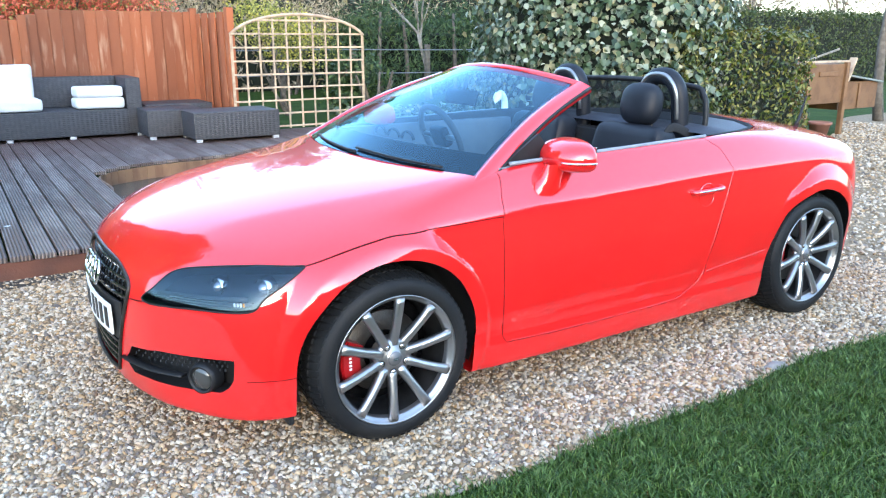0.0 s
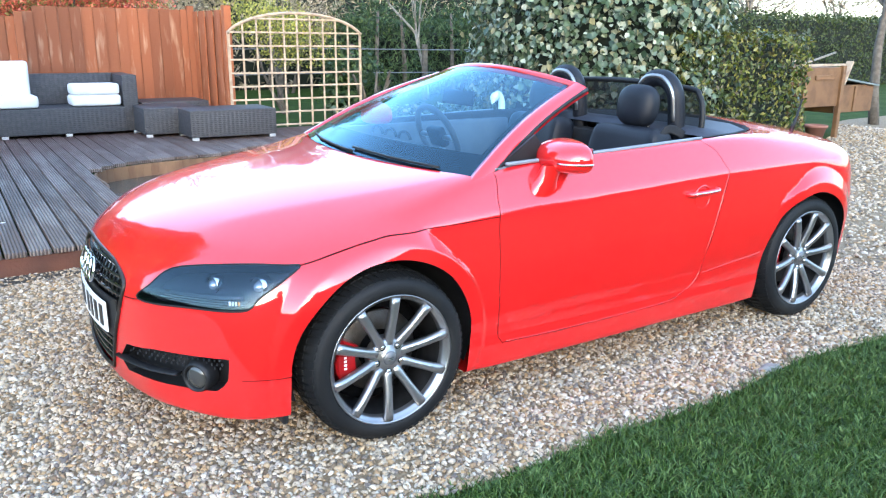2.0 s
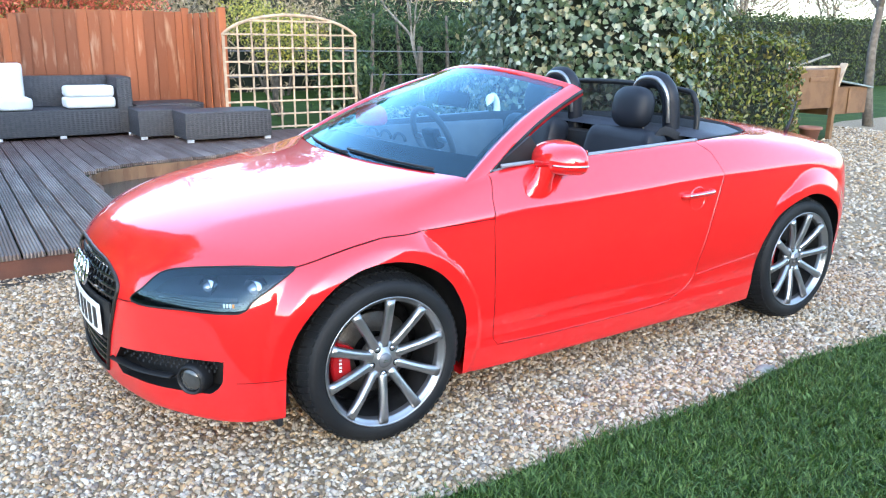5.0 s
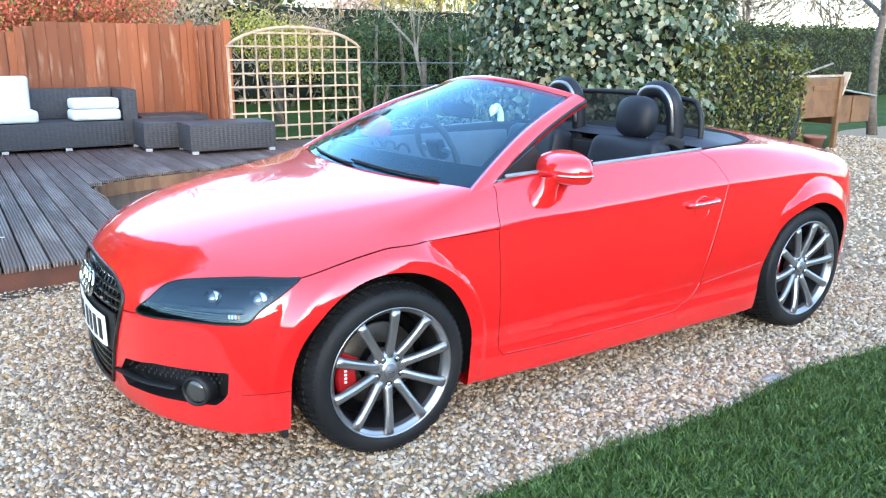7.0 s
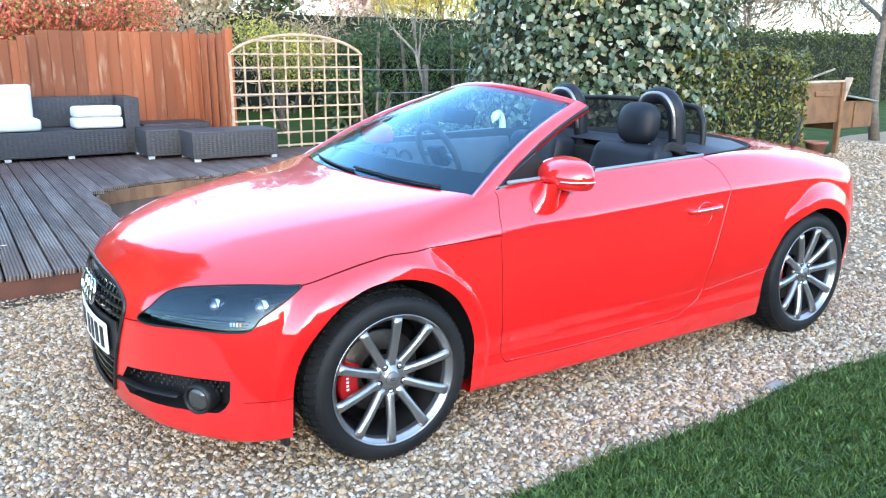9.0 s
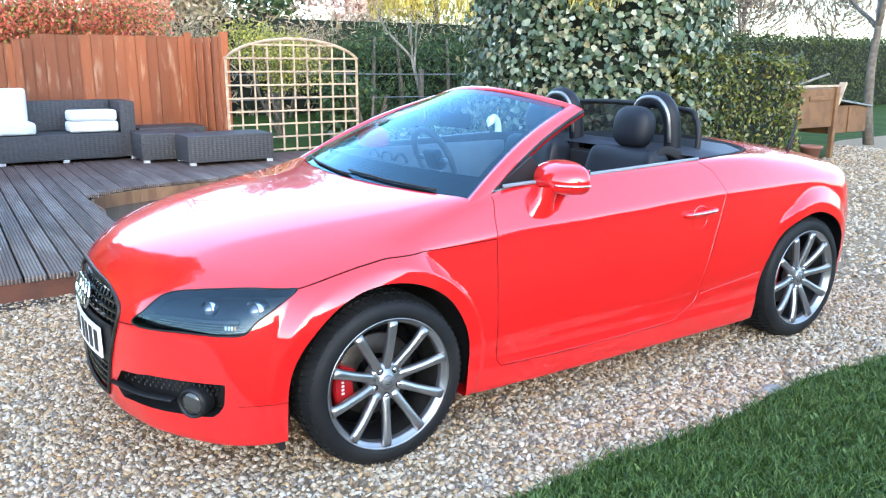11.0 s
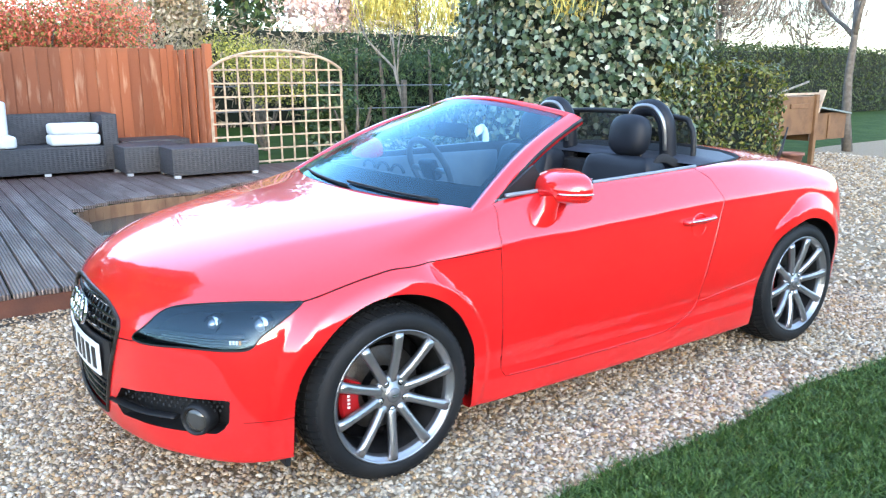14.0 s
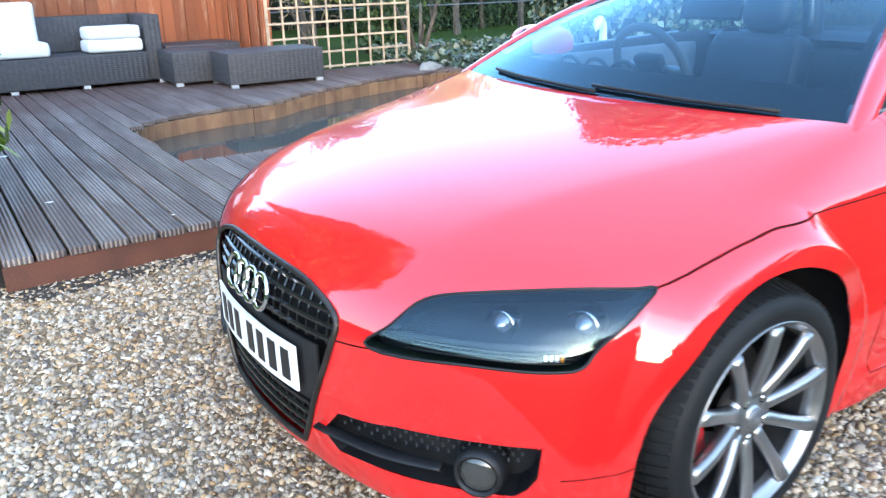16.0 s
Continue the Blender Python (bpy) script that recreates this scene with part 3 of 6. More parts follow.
def fence_run(x0, y0, x1, y1, top, width=0.137):
    d = math.hypot(x1 - x0, y1 - y0)
    ang = math.degrees(math.atan2(y1 - y0, x1 - x0))
    n = round(d / width)
    for q in range(n):
        u = (q + 0.5) / n
        h = round(top(u) - 0.05, 2)
        key = ("fence", h, q % 2)
        if key not in cache:
            cache[key] = bm_mesh("board", box_bm(width * (1.02 if q % 2 else 0.93), 0.018, h, 0.003, 1), M["fence"])
        off = 0.011 if q % 2 else -0.011
        put("board", cache[key], fence, m=pose(x0 + (x1 - x0) * u, y0 + (y1 - y0) * u, 0.05 + h / 2 + random.uniform(-0.004, 0.004), 0, 0, ang) @ pose(0, off, 0, 0, 0, random.uniform(-3, 3)))
    part("rail", box_bm(d, 0.012, top(0.5) - 0.12, 0.002, 1), M["fence"], fence, "", pose((x0 + x1) / 2, (y0 + y1) / 2, top(0.5) / 2, 0, 0, ang) @ pose(0, 0.032, 0))
    post = box_bm(0.09, 0.09, top(1) + 0.0, 0.004, 1)
    part("post", post, M["fence"], fence, "square fence post", pose(x1, y1, top(1) / 2 + 0.05, 0, 0, ang))


fence_run(-4.2, 7.68, -0.30, 7.68, lambda u: 1.60)
fence_run(-0.27, 7.68, 1.72, 7.68, lambda u: 1.72 if u > 0.06 else 1.65)
fence_run(1.76, 7.62, 1.84, 6.52, lambda u: 1.70)


def net(field, lo, hi, h):
    """Surface of field = 0 as triangles, one vertex to a crossed cell, drawn onto the surface."""
    ax = [np.arange(l, u + h, h) for l, u in zip(lo, hi)]
    f = field(*np.meshgrid(*ax, indexing="ij"))
    s = f < 0
    c = [s[i:s.shape[0] - 1 + i, j:s.shape[1] - 1 + j, k:s.shape[2] - 1 + k] for i in (0, 1) for j in (0, 1) for k in (0, 1)]
    total = sum(x.astype(np.int8) for x in c)
    cell = (total > 0) & (total < 8)
    index = np.full(cell.shape, -1)
    ijk = np.argwhere(cell)
    index[cell] = np.arange(len(ijk))
    v = np.array(lo) + (ijk + 0.5) * h
    quads = []
    for d in range(3):
        e, g = (d + 1) % 3, (d + 2) % 3
        a = np.take(s, range(0, s.shape[d] - 1), d)
        b = np.take(s, range(1, s.shape[d]), d)
        for sign in (0, 1):
            hit = (a & ~b) if sign == 0 else (~a & b)
            q = np.argwhere(hit)
            q = q[(q[:, e] > 0) & (q[:, g] > 0) & (q[:, e] < s.shape[e] - 1) & (q[:, g] < s.shape[g] - 1)]
            k = []
            for de, dg in ((-1, -1), (0, -1), (0, 0), (-1, 0)):
                o = q.copy()
                o[:, e] += de
                o[:, g] += dg
                k.append(index[o[:, 0], o[:, 1], o[:, 2]])
            k = np.stack(k, 1)
            quads.append(k if sign == 0 else k[:, ::-1])
    quads = np.concatenate(quads)
    v = settle(field, v, 6, h)
    return v, np.concatenate([quads[:, [0, 1, 2]], quads[:, [0, 2, 3]]])


def gradient(field, v, e=1e-4):
    x, y, z = v.T
    g = np.stack([field(x + e, y, z) - field(x - e, y, z), field(x, y + e, z) - field(x, y - e, z), field(x, y, z + e) - field(x, y, z - e)], 1) / (2 * e)
    return g


def settle(field, v, steps=3, most=0.02):
    for _ in range(steps):
        g = gradient(field, v)
        d = np.clip(field(*v.T), -most, most)
        v = v - g * (d / np.maximum((g * g).sum(1), 0.05))[:, None]
    return v


def split(v, t, mark):
    """Cuts the triangles along mark = 0."""
    s = mark(*v.T)
    s = np.where(np.abs(s) < 2e-4, 0.0, s)
    st = s[t]
    mixed = (st.min(1) < 0) & (st.max(1) > 0)
    keep, extra, made, fresh = t[~mixed], [], {}, []

    def cut(a, b):
        key = (min(a, b), max(a, b))
        if key not in made:
            w = s[a] / (s[a] - s[b])
            made[key] = len(v) + len(fresh)
            fresh.append(v[a] * (1 - w) + v[b] * w)
        return made[key]

    for tri in t[mixed].tolist():
        out = {1: [], -1: []}
        for a, b in zip(tri, tri[1:] + tri[:1]):
            if s[a] == 0:
                out[1].append(a)
                out[-1].append(a)
            else:
                out[1 if s[a] > 0 else -1].append(a)
            if s[a] * s[b] < 0:
                c = cut(a, b)
                out[1].append(c)
                out[-1].append(c)
        for loop in out.values():
            for k in range(1, len(loop) - 1):
                extra.append((loop[0], loop[k], loop[k + 1]))
    v = np.concatenate([v, np.array(fresh)]) if fresh else v
    t = np.concatenate([keep, np.array(extra)]) if extra else keep
    return v, t


def pick(name, v, t, mask, mat, parent, label="", sink=0.0, normal_field=None):
    """One panel out of the skin."""
    tt = t[mask]
    if not len(tt):
        return None
    used, inv = np.unique(tt, return_inverse=True)
    n = gradient(normal_field, v[used])
    n /= np.linalg.norm(n, axis=1)[:, None] + 1e-9
    me = mesh_from(name, v[used] - n * sink, inv.reshape(-1, 3), mat, True, n)
    return put(name, me, parent, label)


def skin_x(y, z, front=True):
    """x of the skin at y, z, from the front."""
    xs = np.arange(-0.95, 0.4, 0.002)
    f = skin(xs, np.full(len(xs), y), np.full(len(xs), z))
    k = int(np.argmax(f < 0))
    return float(xs[k] - 0.002 * f[k] / (f[k] - f[k - 1]))


def skin_y(x, z):
    ys = np.arange(1.1, 0.0, -0.002)
    f = skin(np.full(len(ys), x), ys, np.full(len(ys), z))
    k = int(np.argmax(f < 0))
    return float(ys[k] + 0.002 * f[k] / (f[k] - f[k - 1]))


def skin_z(x, y):
    zs = np.arange(1.2, 0.2, -0.002)
    f = skin(np.full(len(zs), x), np.full(len(zs), y), zs)
    return float(zs[int(np.argmax(f < 0))])


# ---- the car ----
car = thing("sports_car", "bright red two-seat roadster with its roof down, parked on gravel", "car")

LAMP = rounded([(-0.732, 0.538), (-0.695, 0.596), (-0.64, 0.647), (-0.56, 0.670), (-0.432, 0.684), (-0.33, 0.683), (-0.295, 0.679), (-0.36, 0.638), (-0.43, 0.594), (-0.468, 0.556), (-0.52, 0.548), (-0.62, 0.546)], 5)
FOG = [(-0.781, 0.285), (-0.768, 0.350), (-0.712, 0.375), (-0.612, 0.384), (-0.530, 0.388), (-0.535, 0.315), (-0.548, 0.288), (-0.566, 0.268), (-0.679, 0.256), (-0.741, 0.252), (-0.766, 0.245)]
HALF_GRILLE = [(0.2, 0.626), (0.30, 0.607), (0.36, 0.582), (0.378, 0.556), (0.372, 0.525), (0.352, 0.47), (0.306, 0.365), (0.245, 0.236), (0.20, 0.215)]
GRILLE = rounded([(0.0, 0.632)] + HALF_GRILLE + [(0.0, 0.212)] + [(-y, z) for y, z in reversed(HALF_GRILLE)], 4)
DOOR = [(0.50, 1.2), (0.497, 0.90), (0.472, 0.83), (0.460, 0.73), (0.464, 0.5), (0.480, 0.29), (0.50, 0.262), (0.78, 0.257), (1.38, 0.262), (1.50, 0.283), (1.575, 0.32), (1.615, 0.375), (1.622, 0.45), (1.68, 0.655), (1.742, 0.825), (1.70, 0.92), (1.64, 0.96), (1.60, 1.2)]
TAIL = [(2.80, 0.80), (3.0, 0.82), (3.4, 0.80), (3.4, 0.66), (3.1, 0.65), (2.92, 0.68)]


def m_arch(x, y, z):
    up = np.maximum(z - WHEEL_Z, 0)
    r = np.minimum(np.hypot(x, up), np.hypot(x - BASE, up)) - 0.352
    return np.where(np.abs(y) > 0.55, r, 1.0)


def m_lamp(x, y, z):
    return np.where((x < -0.2) & (np.abs(y) > 0.3), poly_dist(x, z, LAMP), 1.0)


def m_fog(x, y, z):
    return np.where((x < -0.4) & (np.abs(y) > 0.2), poly_dist(x, z, FOG), 1.0)


def m_grille(x, y, z):
    return np.where(x < -0.5, poly_dist(y, z, GRILLE), 1.0)


def m_door(x, y, z):
    return np.where(np.abs(y) > 0.6, poly_dist(x, z, DOOR), 1.0)


def m_tail(x, y, z):
    return np.where(np.abs(y) > 0.45, poly_dist(x, z, TAIL), 1.0)


def m_bonnet(x, y, z):
    line = knots(x, -0.85, 0.515, -0.775, 0.524, -0.735, 0.535, -0.70, 0.578, -0.64, 0.634, -0.56, 0.660, -0.432, 0.674, -0.32, 0.676, -0.295, 0.681, -0.168, 0.713,
                 -0.068, 0.735, 0.033, 0.75, 0.117, 0.751, 0.25, 0.756, 0.47, 0.766)
    return np.maximum((line - z) * 0.8, x - 0.52)


def m_well(x, y, z):
    c = np.abs(y)
    edge = knots(x, 0.3, 0.80, 0.55, 0.785, 1.2, 0.79, 1.7, 0.79, 1.95, 0.755, 2.2, 0.65, 2.36, 0.48, 2.5, 0.1)
    return np.where(z > 0.7, np.maximum(c - edge, np.maximum(x - 2.44 + 0.35 * c * c, 0.25 + 0.27 * y * y - x)), 1.0)


v, t = net(skin, (-0.9, -0.98, 0.1), (3.4, 0.98, 1.05), 0.015)
W = 0.0014
for off in (-0.012, 0.0, 0.012):
    v, t = split(v, t, lambda x, y, z: np.where(np.abs(y) > 0.6, z - crease_z(x) + off, 1.0))
for cx in (0.0, BASE):
    for part_way in (0.85, 1.0):
        def face_edge(x, y, z):
            r, wide, _ = arch_face(x, z, cx)
            return np.where((np.abs(y) > 0.7) & (z > 0.45) & (np.abs(x - cx) < 0.45), r - 0.402 - wide * part_way, 1.0)
        v, t = split(v, t, face_edge)
for ring in (0.388, 0.40, 0.412):
    v, t = split(v, t, lambda x, y, z: np.where((np.abs(y) > 0.7) & (z > 0.3), np.minimum(np.hypot(x, z - WHEEL_Z), np.hypot(x - BASE, z - WHEEL_Z)) - ring, 1.0))
for mark in (m_arch, m_lamp, m_fog, m_grille, m_tail, m_well):
    v, t = split(v, t, mark)
for mark in (m_door, m_bonnet):
    for off in (-W, W):
        v, t = split(v, t, lambda x, y, z: mark(x, y, z) + off)
v = settle(skin, v, 2)
mid = v[t].mean(1).T
left = mid[1] < 0
free = (m_arch(*mid) > 0) & (m_fog(*mid) > 0) & (m_grille(*mid) > 0) & (m_well(*mid) > 0)
lamp, tail, door, bonnet = m_lamp(*mid) < 0, m_tail(*mid) < 0, m_door(*mid), m_bonnet(*mid)
seam = free & ~lamp & ~tail & ((np.abs(door) < W) | ((np.abs(bonnet) < W) & (door > 0)))
is_door, is_bonnet = door <= -W, bonnet <= -W
shell = free & ~lamp & ~tail & ~seam
pick("body_shell", v, t, shell & ~is_door & ~is_bonnet, M["paint"], car, "glossy red painted wings, bumpers and sills", normal_field=skin)
pick("bonnet", v, t, shell & is_bonnet & ~is_door, M["paint"], car, "long curved glossy red bonnet", normal_field=skin)
door_l = pick("door", v, t, shell & is_door & left, M["paint"], car, "closed red door", normal_field=skin)
door_r = pick("door", v, t, shell & is_door & ~left, M["paint"], car, "closed red door", normal_field=skin)
for zone in (seam & left & (np.abs(door) < W), seam & ~left & (np.abs(door) < W), *[seam & side & (np.abs(door) >= W) & end for side in (left, ~left) for end in (mid[0] < -0.5, mid[0] >= -0.5)]):
    pick("shut_line", v, t, zone, M["seam"], car, "dark panel gap", sink=0.004, normal_field=skin)
for side in (left, ~left):
    pick("tail_light", v, t, free & tail & side, M["tail_red"], car, "dark red tail light", normal_field=skin)
lamps = [pick("headlight", v, t, free & lamp & side, M["lens"], car, "clear swept-back headlight", normal_field=skin) for side in (left, ~left)]
for s, ob in zip((-1, 1), lamps):
    side = left if s < 0 else ~left
    pick("housing", v, t, free & lamp & side, M["lamp_black"], ob, "dark lamp housing", sink=0.05, normal_field=skin)
    vs, fs, line = [], [], []
    for x, z in LAMP:
        y = s * skin_y(x, z)
        n = gradient(skin, np.array([[x, y, z]]))[0]
        n /= np.linalg.norm(n)
        vs += [np.array((x, y, z)) - n * 0.002, np.array((x, y, z)) - n * 0.055]
        line.append(Vector((x, y, z)) - Vector(n) * 0.001)
    for k in range(len(LAMP)):
        l = (k + 1) % len(LAMP)
        fs.append((2 * k, 2 * l, 2 * l + 1, 2 * k + 1))
    put("housing_rim", mesh_from("housing_rim", vs, fs, M["lamp_black"], False), ob, "dark lamp rim")
    bar("lamp_seal", line, 0.0035, M["black_plastic"], ob, "black seal round the lamp", seg=6, closed=True)


def prism(name, outline, depth, mat, parent, label="", m=None, bevel=0.0):
    """A flat outline in x and z given a thickness along y."""
    bm = bmesh.new()
    f = bm.faces.new([bm.verts.new((x, 0, z)) for x, z in outline])
    r = bmesh.ops.extrude_face_region(bm, geom=[f])
    bmesh.ops.translate(bm, vec=(0, depth, 0), verts=[g for g in r["geom"] if isinstance(g, bmesh.types.BMVert)])
    if bevel:
        bmesh.ops.bevel(bm, geom=list(bm.edges), offset=bevel, segments=2, affect="EDGES")
    return part(name, bm, mat, parent, label, m)


# wheels: outer face towards -y
def spoke_mesh():
    vs, fs = [], []
    n = 9
    for i in range(n):
        t = i / (n - 1)
        r = 0.045 + t * 0.190
        w = 0.0195 + 0.0005 * t - 0.0035 * math.sin(t * math.pi)
        y = 0.030 - 0.034 * math.sin(t * 1.45) ** 1.0
        th = 0.034 - 0.012 * t
        vs += [(-w, y + 0.010, r), (-w * 0.55, y, r), (w * 0.55, y, r), (w, y + 0.010, r), (w * 0.9, y + th, r), (-w * 0.9, y + th, r)]
    for i in range(n - 1):
        for k in range(6):
            l = (k + 1) % 6
            fs.append((i * 6 + k, i * 6 + l, (i + 1) * 6 + l, (i + 1) * 6 + k))
    fs += [tuple(range(5, -1, -1)), tuple((n - 1) * 6 + k for k in range(6))]
    return mesh_from("spoke", vs, fs, M["alloy"], True)


TYRE = lathe([(0.236, 0.02), (0.246, 0.002), (0.262, -0.004), (0.285, -0.002), (0.300, 0.007), (0.309, 0.022), (0.315, 0.045), (0.318, 0.08), (0.3185, 0.12),
              (0.318, 0.16), (0.315, 0.20), (0.308, 0.222), (0.29, 0.24), (0.25, 0.238), (0.236, 0.22)], 72, True)
RIM = lathe([(0.246, 0.004), (0.2475, -0.001), (0.244, -0.003), (0.240, 0.002), (0.236, 0.010), (0.228, 0.014), (0.224, 0.022), (0.222, 0.04)], 72)
BARREL = lathe([(0.222, 0.038), (0.217, 0.09), (0.214, 0.20), (0.236, 0.222), (0.236, 0.05)], 60)
HUB = lathe([(0.0, 0.022), (0.026, 0.022), (0.030, 0.026), (0.033, 0.029), (0.062, 0.029), (0.074, 0.036), (0.078, 0.075), (0.0, 0.075)], 40)
CAP = lathe([(0.0, 0.016), (0.024, 0.017), (0.0275, 0.021), (0.0275, 0.03)], 32)
DISC = lathe([(0.08, 0.120), (0.155, 0.120), (0.158, 0.123), (0.158, 0.142), (0.08, 0.145)], 48)
BACK = lathe([(0.0, 0.165), (0.21, 0.165), (0.213, 0.18)], 40)
wheel_data = {
    "tyre": mesh_from("tyre", *TYRE, M["rubber"], True), "rim": mesh_from("rim", *RIM, M["alloy"], True), "barrel": mesh_from("barrel", *BARREL, M["barrel"], True), "hub": mesh_from("hub", *HUB, M["alloy"], True),
    "cap": mesh_from("cap", *CAP, M["cap_grey"], True), "disc": mesh_from("disc", *DISC, M["steel"], True), "back": mesh_from("back", *BACK, M["gloss_black"], True), "spoke": spoke_mesh()}
vs, fs = [], []
for k in range(70):
    for row, (ya, yb, rr) in enumerate(((0.012, 0.058, 0.3225), (0.066, 0.115, 0.3250), (0.123, 0.172, 0.3250), (0.180, 0.226, 0.3225))):
        a0 = 2 * math.pi * (k + (0.5 if row % 2 else 0)) / 70
        a1 = a0 + 2 * math.pi / 70 * 0.66
        skew = 0.02 if row in (0, 1) else -0.02
        o = len(vs)
        for r in (rr - 0.012, rr):
            for y, sh in ((ya, -skew), (yb, skew)):
                drop = 0.0135 if (row == 0 and y == ya) or (row == 3 and y == yb) else 0.0
                for a in (a0, a1):
                    vs.append(((r - drop) * math.cos(a + sh), y, (r - drop) * math.sin(a + sh)))
        fs += [(o + i, o + j, o + m, o + n) for i, j, m, n in ((4, 5, 7, 6), (0, 4, 6, 2), (1, 3, 7, 5), (0, 1, 5, 4), (2, 6, 7, 3))]
wheel_data["tread"] = mesh_from("tread", vs, fs, M["rubber"], False)


def wheel(x, y, z, turn, spin, size):
    w = new("wheel")
    w.parent = car
    at = pose(x, y, z, 0, 0, turn) @ Matrix.Diagonal((size, size, size, 1))
    w.matrix_basis = at @ pose(0, 0, 0, 0, spin, 0)
    w["label"] = "silver ten-spoke alloy wheel with a low-profile tyre"
    put("tyre", wheel_data["tyre"], w, "black low-profile tyre")
    put("tread", wheel_data["tread"], w, "black grooved tread")
    rim = put("rim", wheel_data["rim"], w, "silver alloy rim")
    for k in range(10):
        put("spoke", wheel_data["spoke"], rim, m=pose(0, 0, 0, 0, 36 * k, 0))
    put("barrel", wheel_data["barrel"], rim, "silver inner barrel, coloured darker for the shade behind the spokes")
    put("hub", wheel_data["hub"], rim)
    put("centre_cap", wheel_data["cap"], rim)
    for k in range(5):
        a = radians(72 * k + 36)
        put("wheel_bolt", wheel_bolt, rim, m=pose(0.053 * math.sin(a), 0.002, 0.053 * math.cos(a)))
        put("bolt_shade_disc", bolt_shade, rim, m=pose(0.053 * math.sin(a), -0.0045, 0.053 * math.cos(a)))
    for k in range(2):
        part("cap_mark", box_bm(0.022, 0.002, 0.003), M["chrome"], rim, m=pose(0, 0.0155, -0.003 + 0.006 * k, 0, -spin, 0))
    b = put("brake_disc", wheel_data["disc"], car, "steel brake disc", at)
    put("hub_carrier", wheel_data["back"], car, "", at)
    vs, fs = [], []
    n = 12
    for i in range(n + 1):
        ang = radians(-118 + 56 * i / n)
        for r, yy in ((0.118, 0.07), (0.185, 0.066), (0.192, 0.075), (0.192, 0.15), (0.118, 0.15)):
            vs.append((r * math.sin(ang), yy, r * math.cos(ang)))
    for i in range(n):
        for k in range(5):
            fs.append((i * 5 + k, i * 5 + (k + 1) % 5, (i + 1) * 5 + (k + 1) % 5, (i + 1) * 5 + k))
    fs += [(4, 3, 2, 1, 0), tuple(n * 5 + k for k in range(5))]
    cal = put("brake_caliper", mesh_from("brake_caliper", vs, fs, M["caliper"], False), car, "red brake caliper", at)
    for k in range(4):
        part("caliper_mark", box_bm(0.010, 0.002, 0.008), M["white_plastic"], cal, m=pose(-0.158, 0.0655, -0.022 + 0.014 * k))
    return w


wheel_bolt = mesh_from("wheel_bolt", *lathe([(0.0, 0.024), (0.0085, 0.025), (0.0095, 0.03), (0.0095, 0.045)], 12), M["chrome"], True)
# Flat black disc on the hub face, for the shade in a bolt's recess.
bolt_shade = mesh_from("bolt_shade_disc", *lathe([(0.0, 0.0325), (0.0125, 0.0325), (0.0130, 0.0322)], 16), M["gloss_black"], True)
for x, z, spin, size in ((0.006, 0.308, 4, 0.967), (BASE, 0.328, 12, 0.995)):
    wheel(x, -0.905, z, 0, spin, size)
    wheel(x, 0.905, z, 180, spin, size)
for cx in (0.0, BASE):
    for s in (-1, 1):
        vs, fs = [], []
        for i in range(33):
            a = math.pi * (1.10 - 1.20 * i / 32)
            lip = skin_y(cx + 0.354 * math.cos(a), WHEEL_Z + 0.354 * math.sin(a)) - 0.004
            for r, yy in ((0.351, lip), (0.362, lip - 0.02), (0.370, 0.60), (0.0, 0.60)):
                vs.append((cx + r * math.cos(a), s * yy, WHEEL_Z + r * math.sin(a)))
        for i in range(32):
            for k in range(3):
                fs.append((i * 4 + k, i * 4 + k + 1, (i + 1) * 4 + k + 1, (i + 1) * 4 + k))
        put("wheel_arch_liner", mesh_from("wheel_arch_liner", vs, fs, M["black_plastic"], True), car, "black wheel arch liner")
part("underbody", box_bm(3.4, 1.3, 0.06, 0.02), M["black_plastic"], car, "black underbody", pose(1.25, 0, 0.19))

# windscreen and its frame
def screen(u, w):
    bx, by = 0.262 + 0.27 * (0.765 * u) ** 2, 0.765 * u
    base = Vector((bx, by, skin_z(bx, by) - 0.004))
    top = Vector((0.985 + 0.115 * u * u, 0.525 * u, 1.268 - 0.064 * u * u))
    p = base.lerp(top, w)
    p += Vector((-0.4, 0, 0.9)) * (0.03 * math.sin(math.pi * w))
    return p


def sheet(fn, nu, nv):
    vs = [fn(i / nu, j / nv) for i in range(nu + 1) for j in range(nv + 1)]
    fs = [(i * (nv + 1) + j, (i + 1) * (nv + 1) + j, (i + 1) * (nv + 1) + j + 1, i * (nv + 1) + j + 1) for i in range(nu) for j in range(nv)]
    return vs, fs


glass_part = put("windscreen", mesh_from("windscreen", *sheet(lambda a, b: screen(1 - 2 * a, b), 24, 12), M["glass"], True), car, "raked blue-tinted windscreen")
glass_part.visible_shadow = False
pil = [screen(-1, k / 16) for k in range(-1, 17)]
top = [screen(-1 + 2 * k / 24, 1.0) for k in range(25)]
pil_r = [screen(1, 1 - k / 16) for k in range(18)]


def frame_strip(path, out, name, mat, label, thick=0.02, inset=0.0):
    """A band beside the glass: out gives the offset of its outer edge."""
    vs, fs = [], []
    for p in path:
        o = out(p)
        n = Vector((-0.42, 0, 0.9))
        q0, q1 = p + o * inset, p + o
        mid_p = (q0 + q1) / 2 + n * thick * 0.6
        vs += [q0 + n * 0.004, mid_p, q1, q1 - n * thick, q0 - n * thick]
    for i in range(len(path) - 1):
        for k in range(5):
            l = (k + 1) % 5
            fs.append((i * 5 + k, i * 5 + l, (i + 1) * 5 + l, (i + 1) * 5 + k))
    return put(name, mesh_from(name, vs, fs, mat, True), car, label)


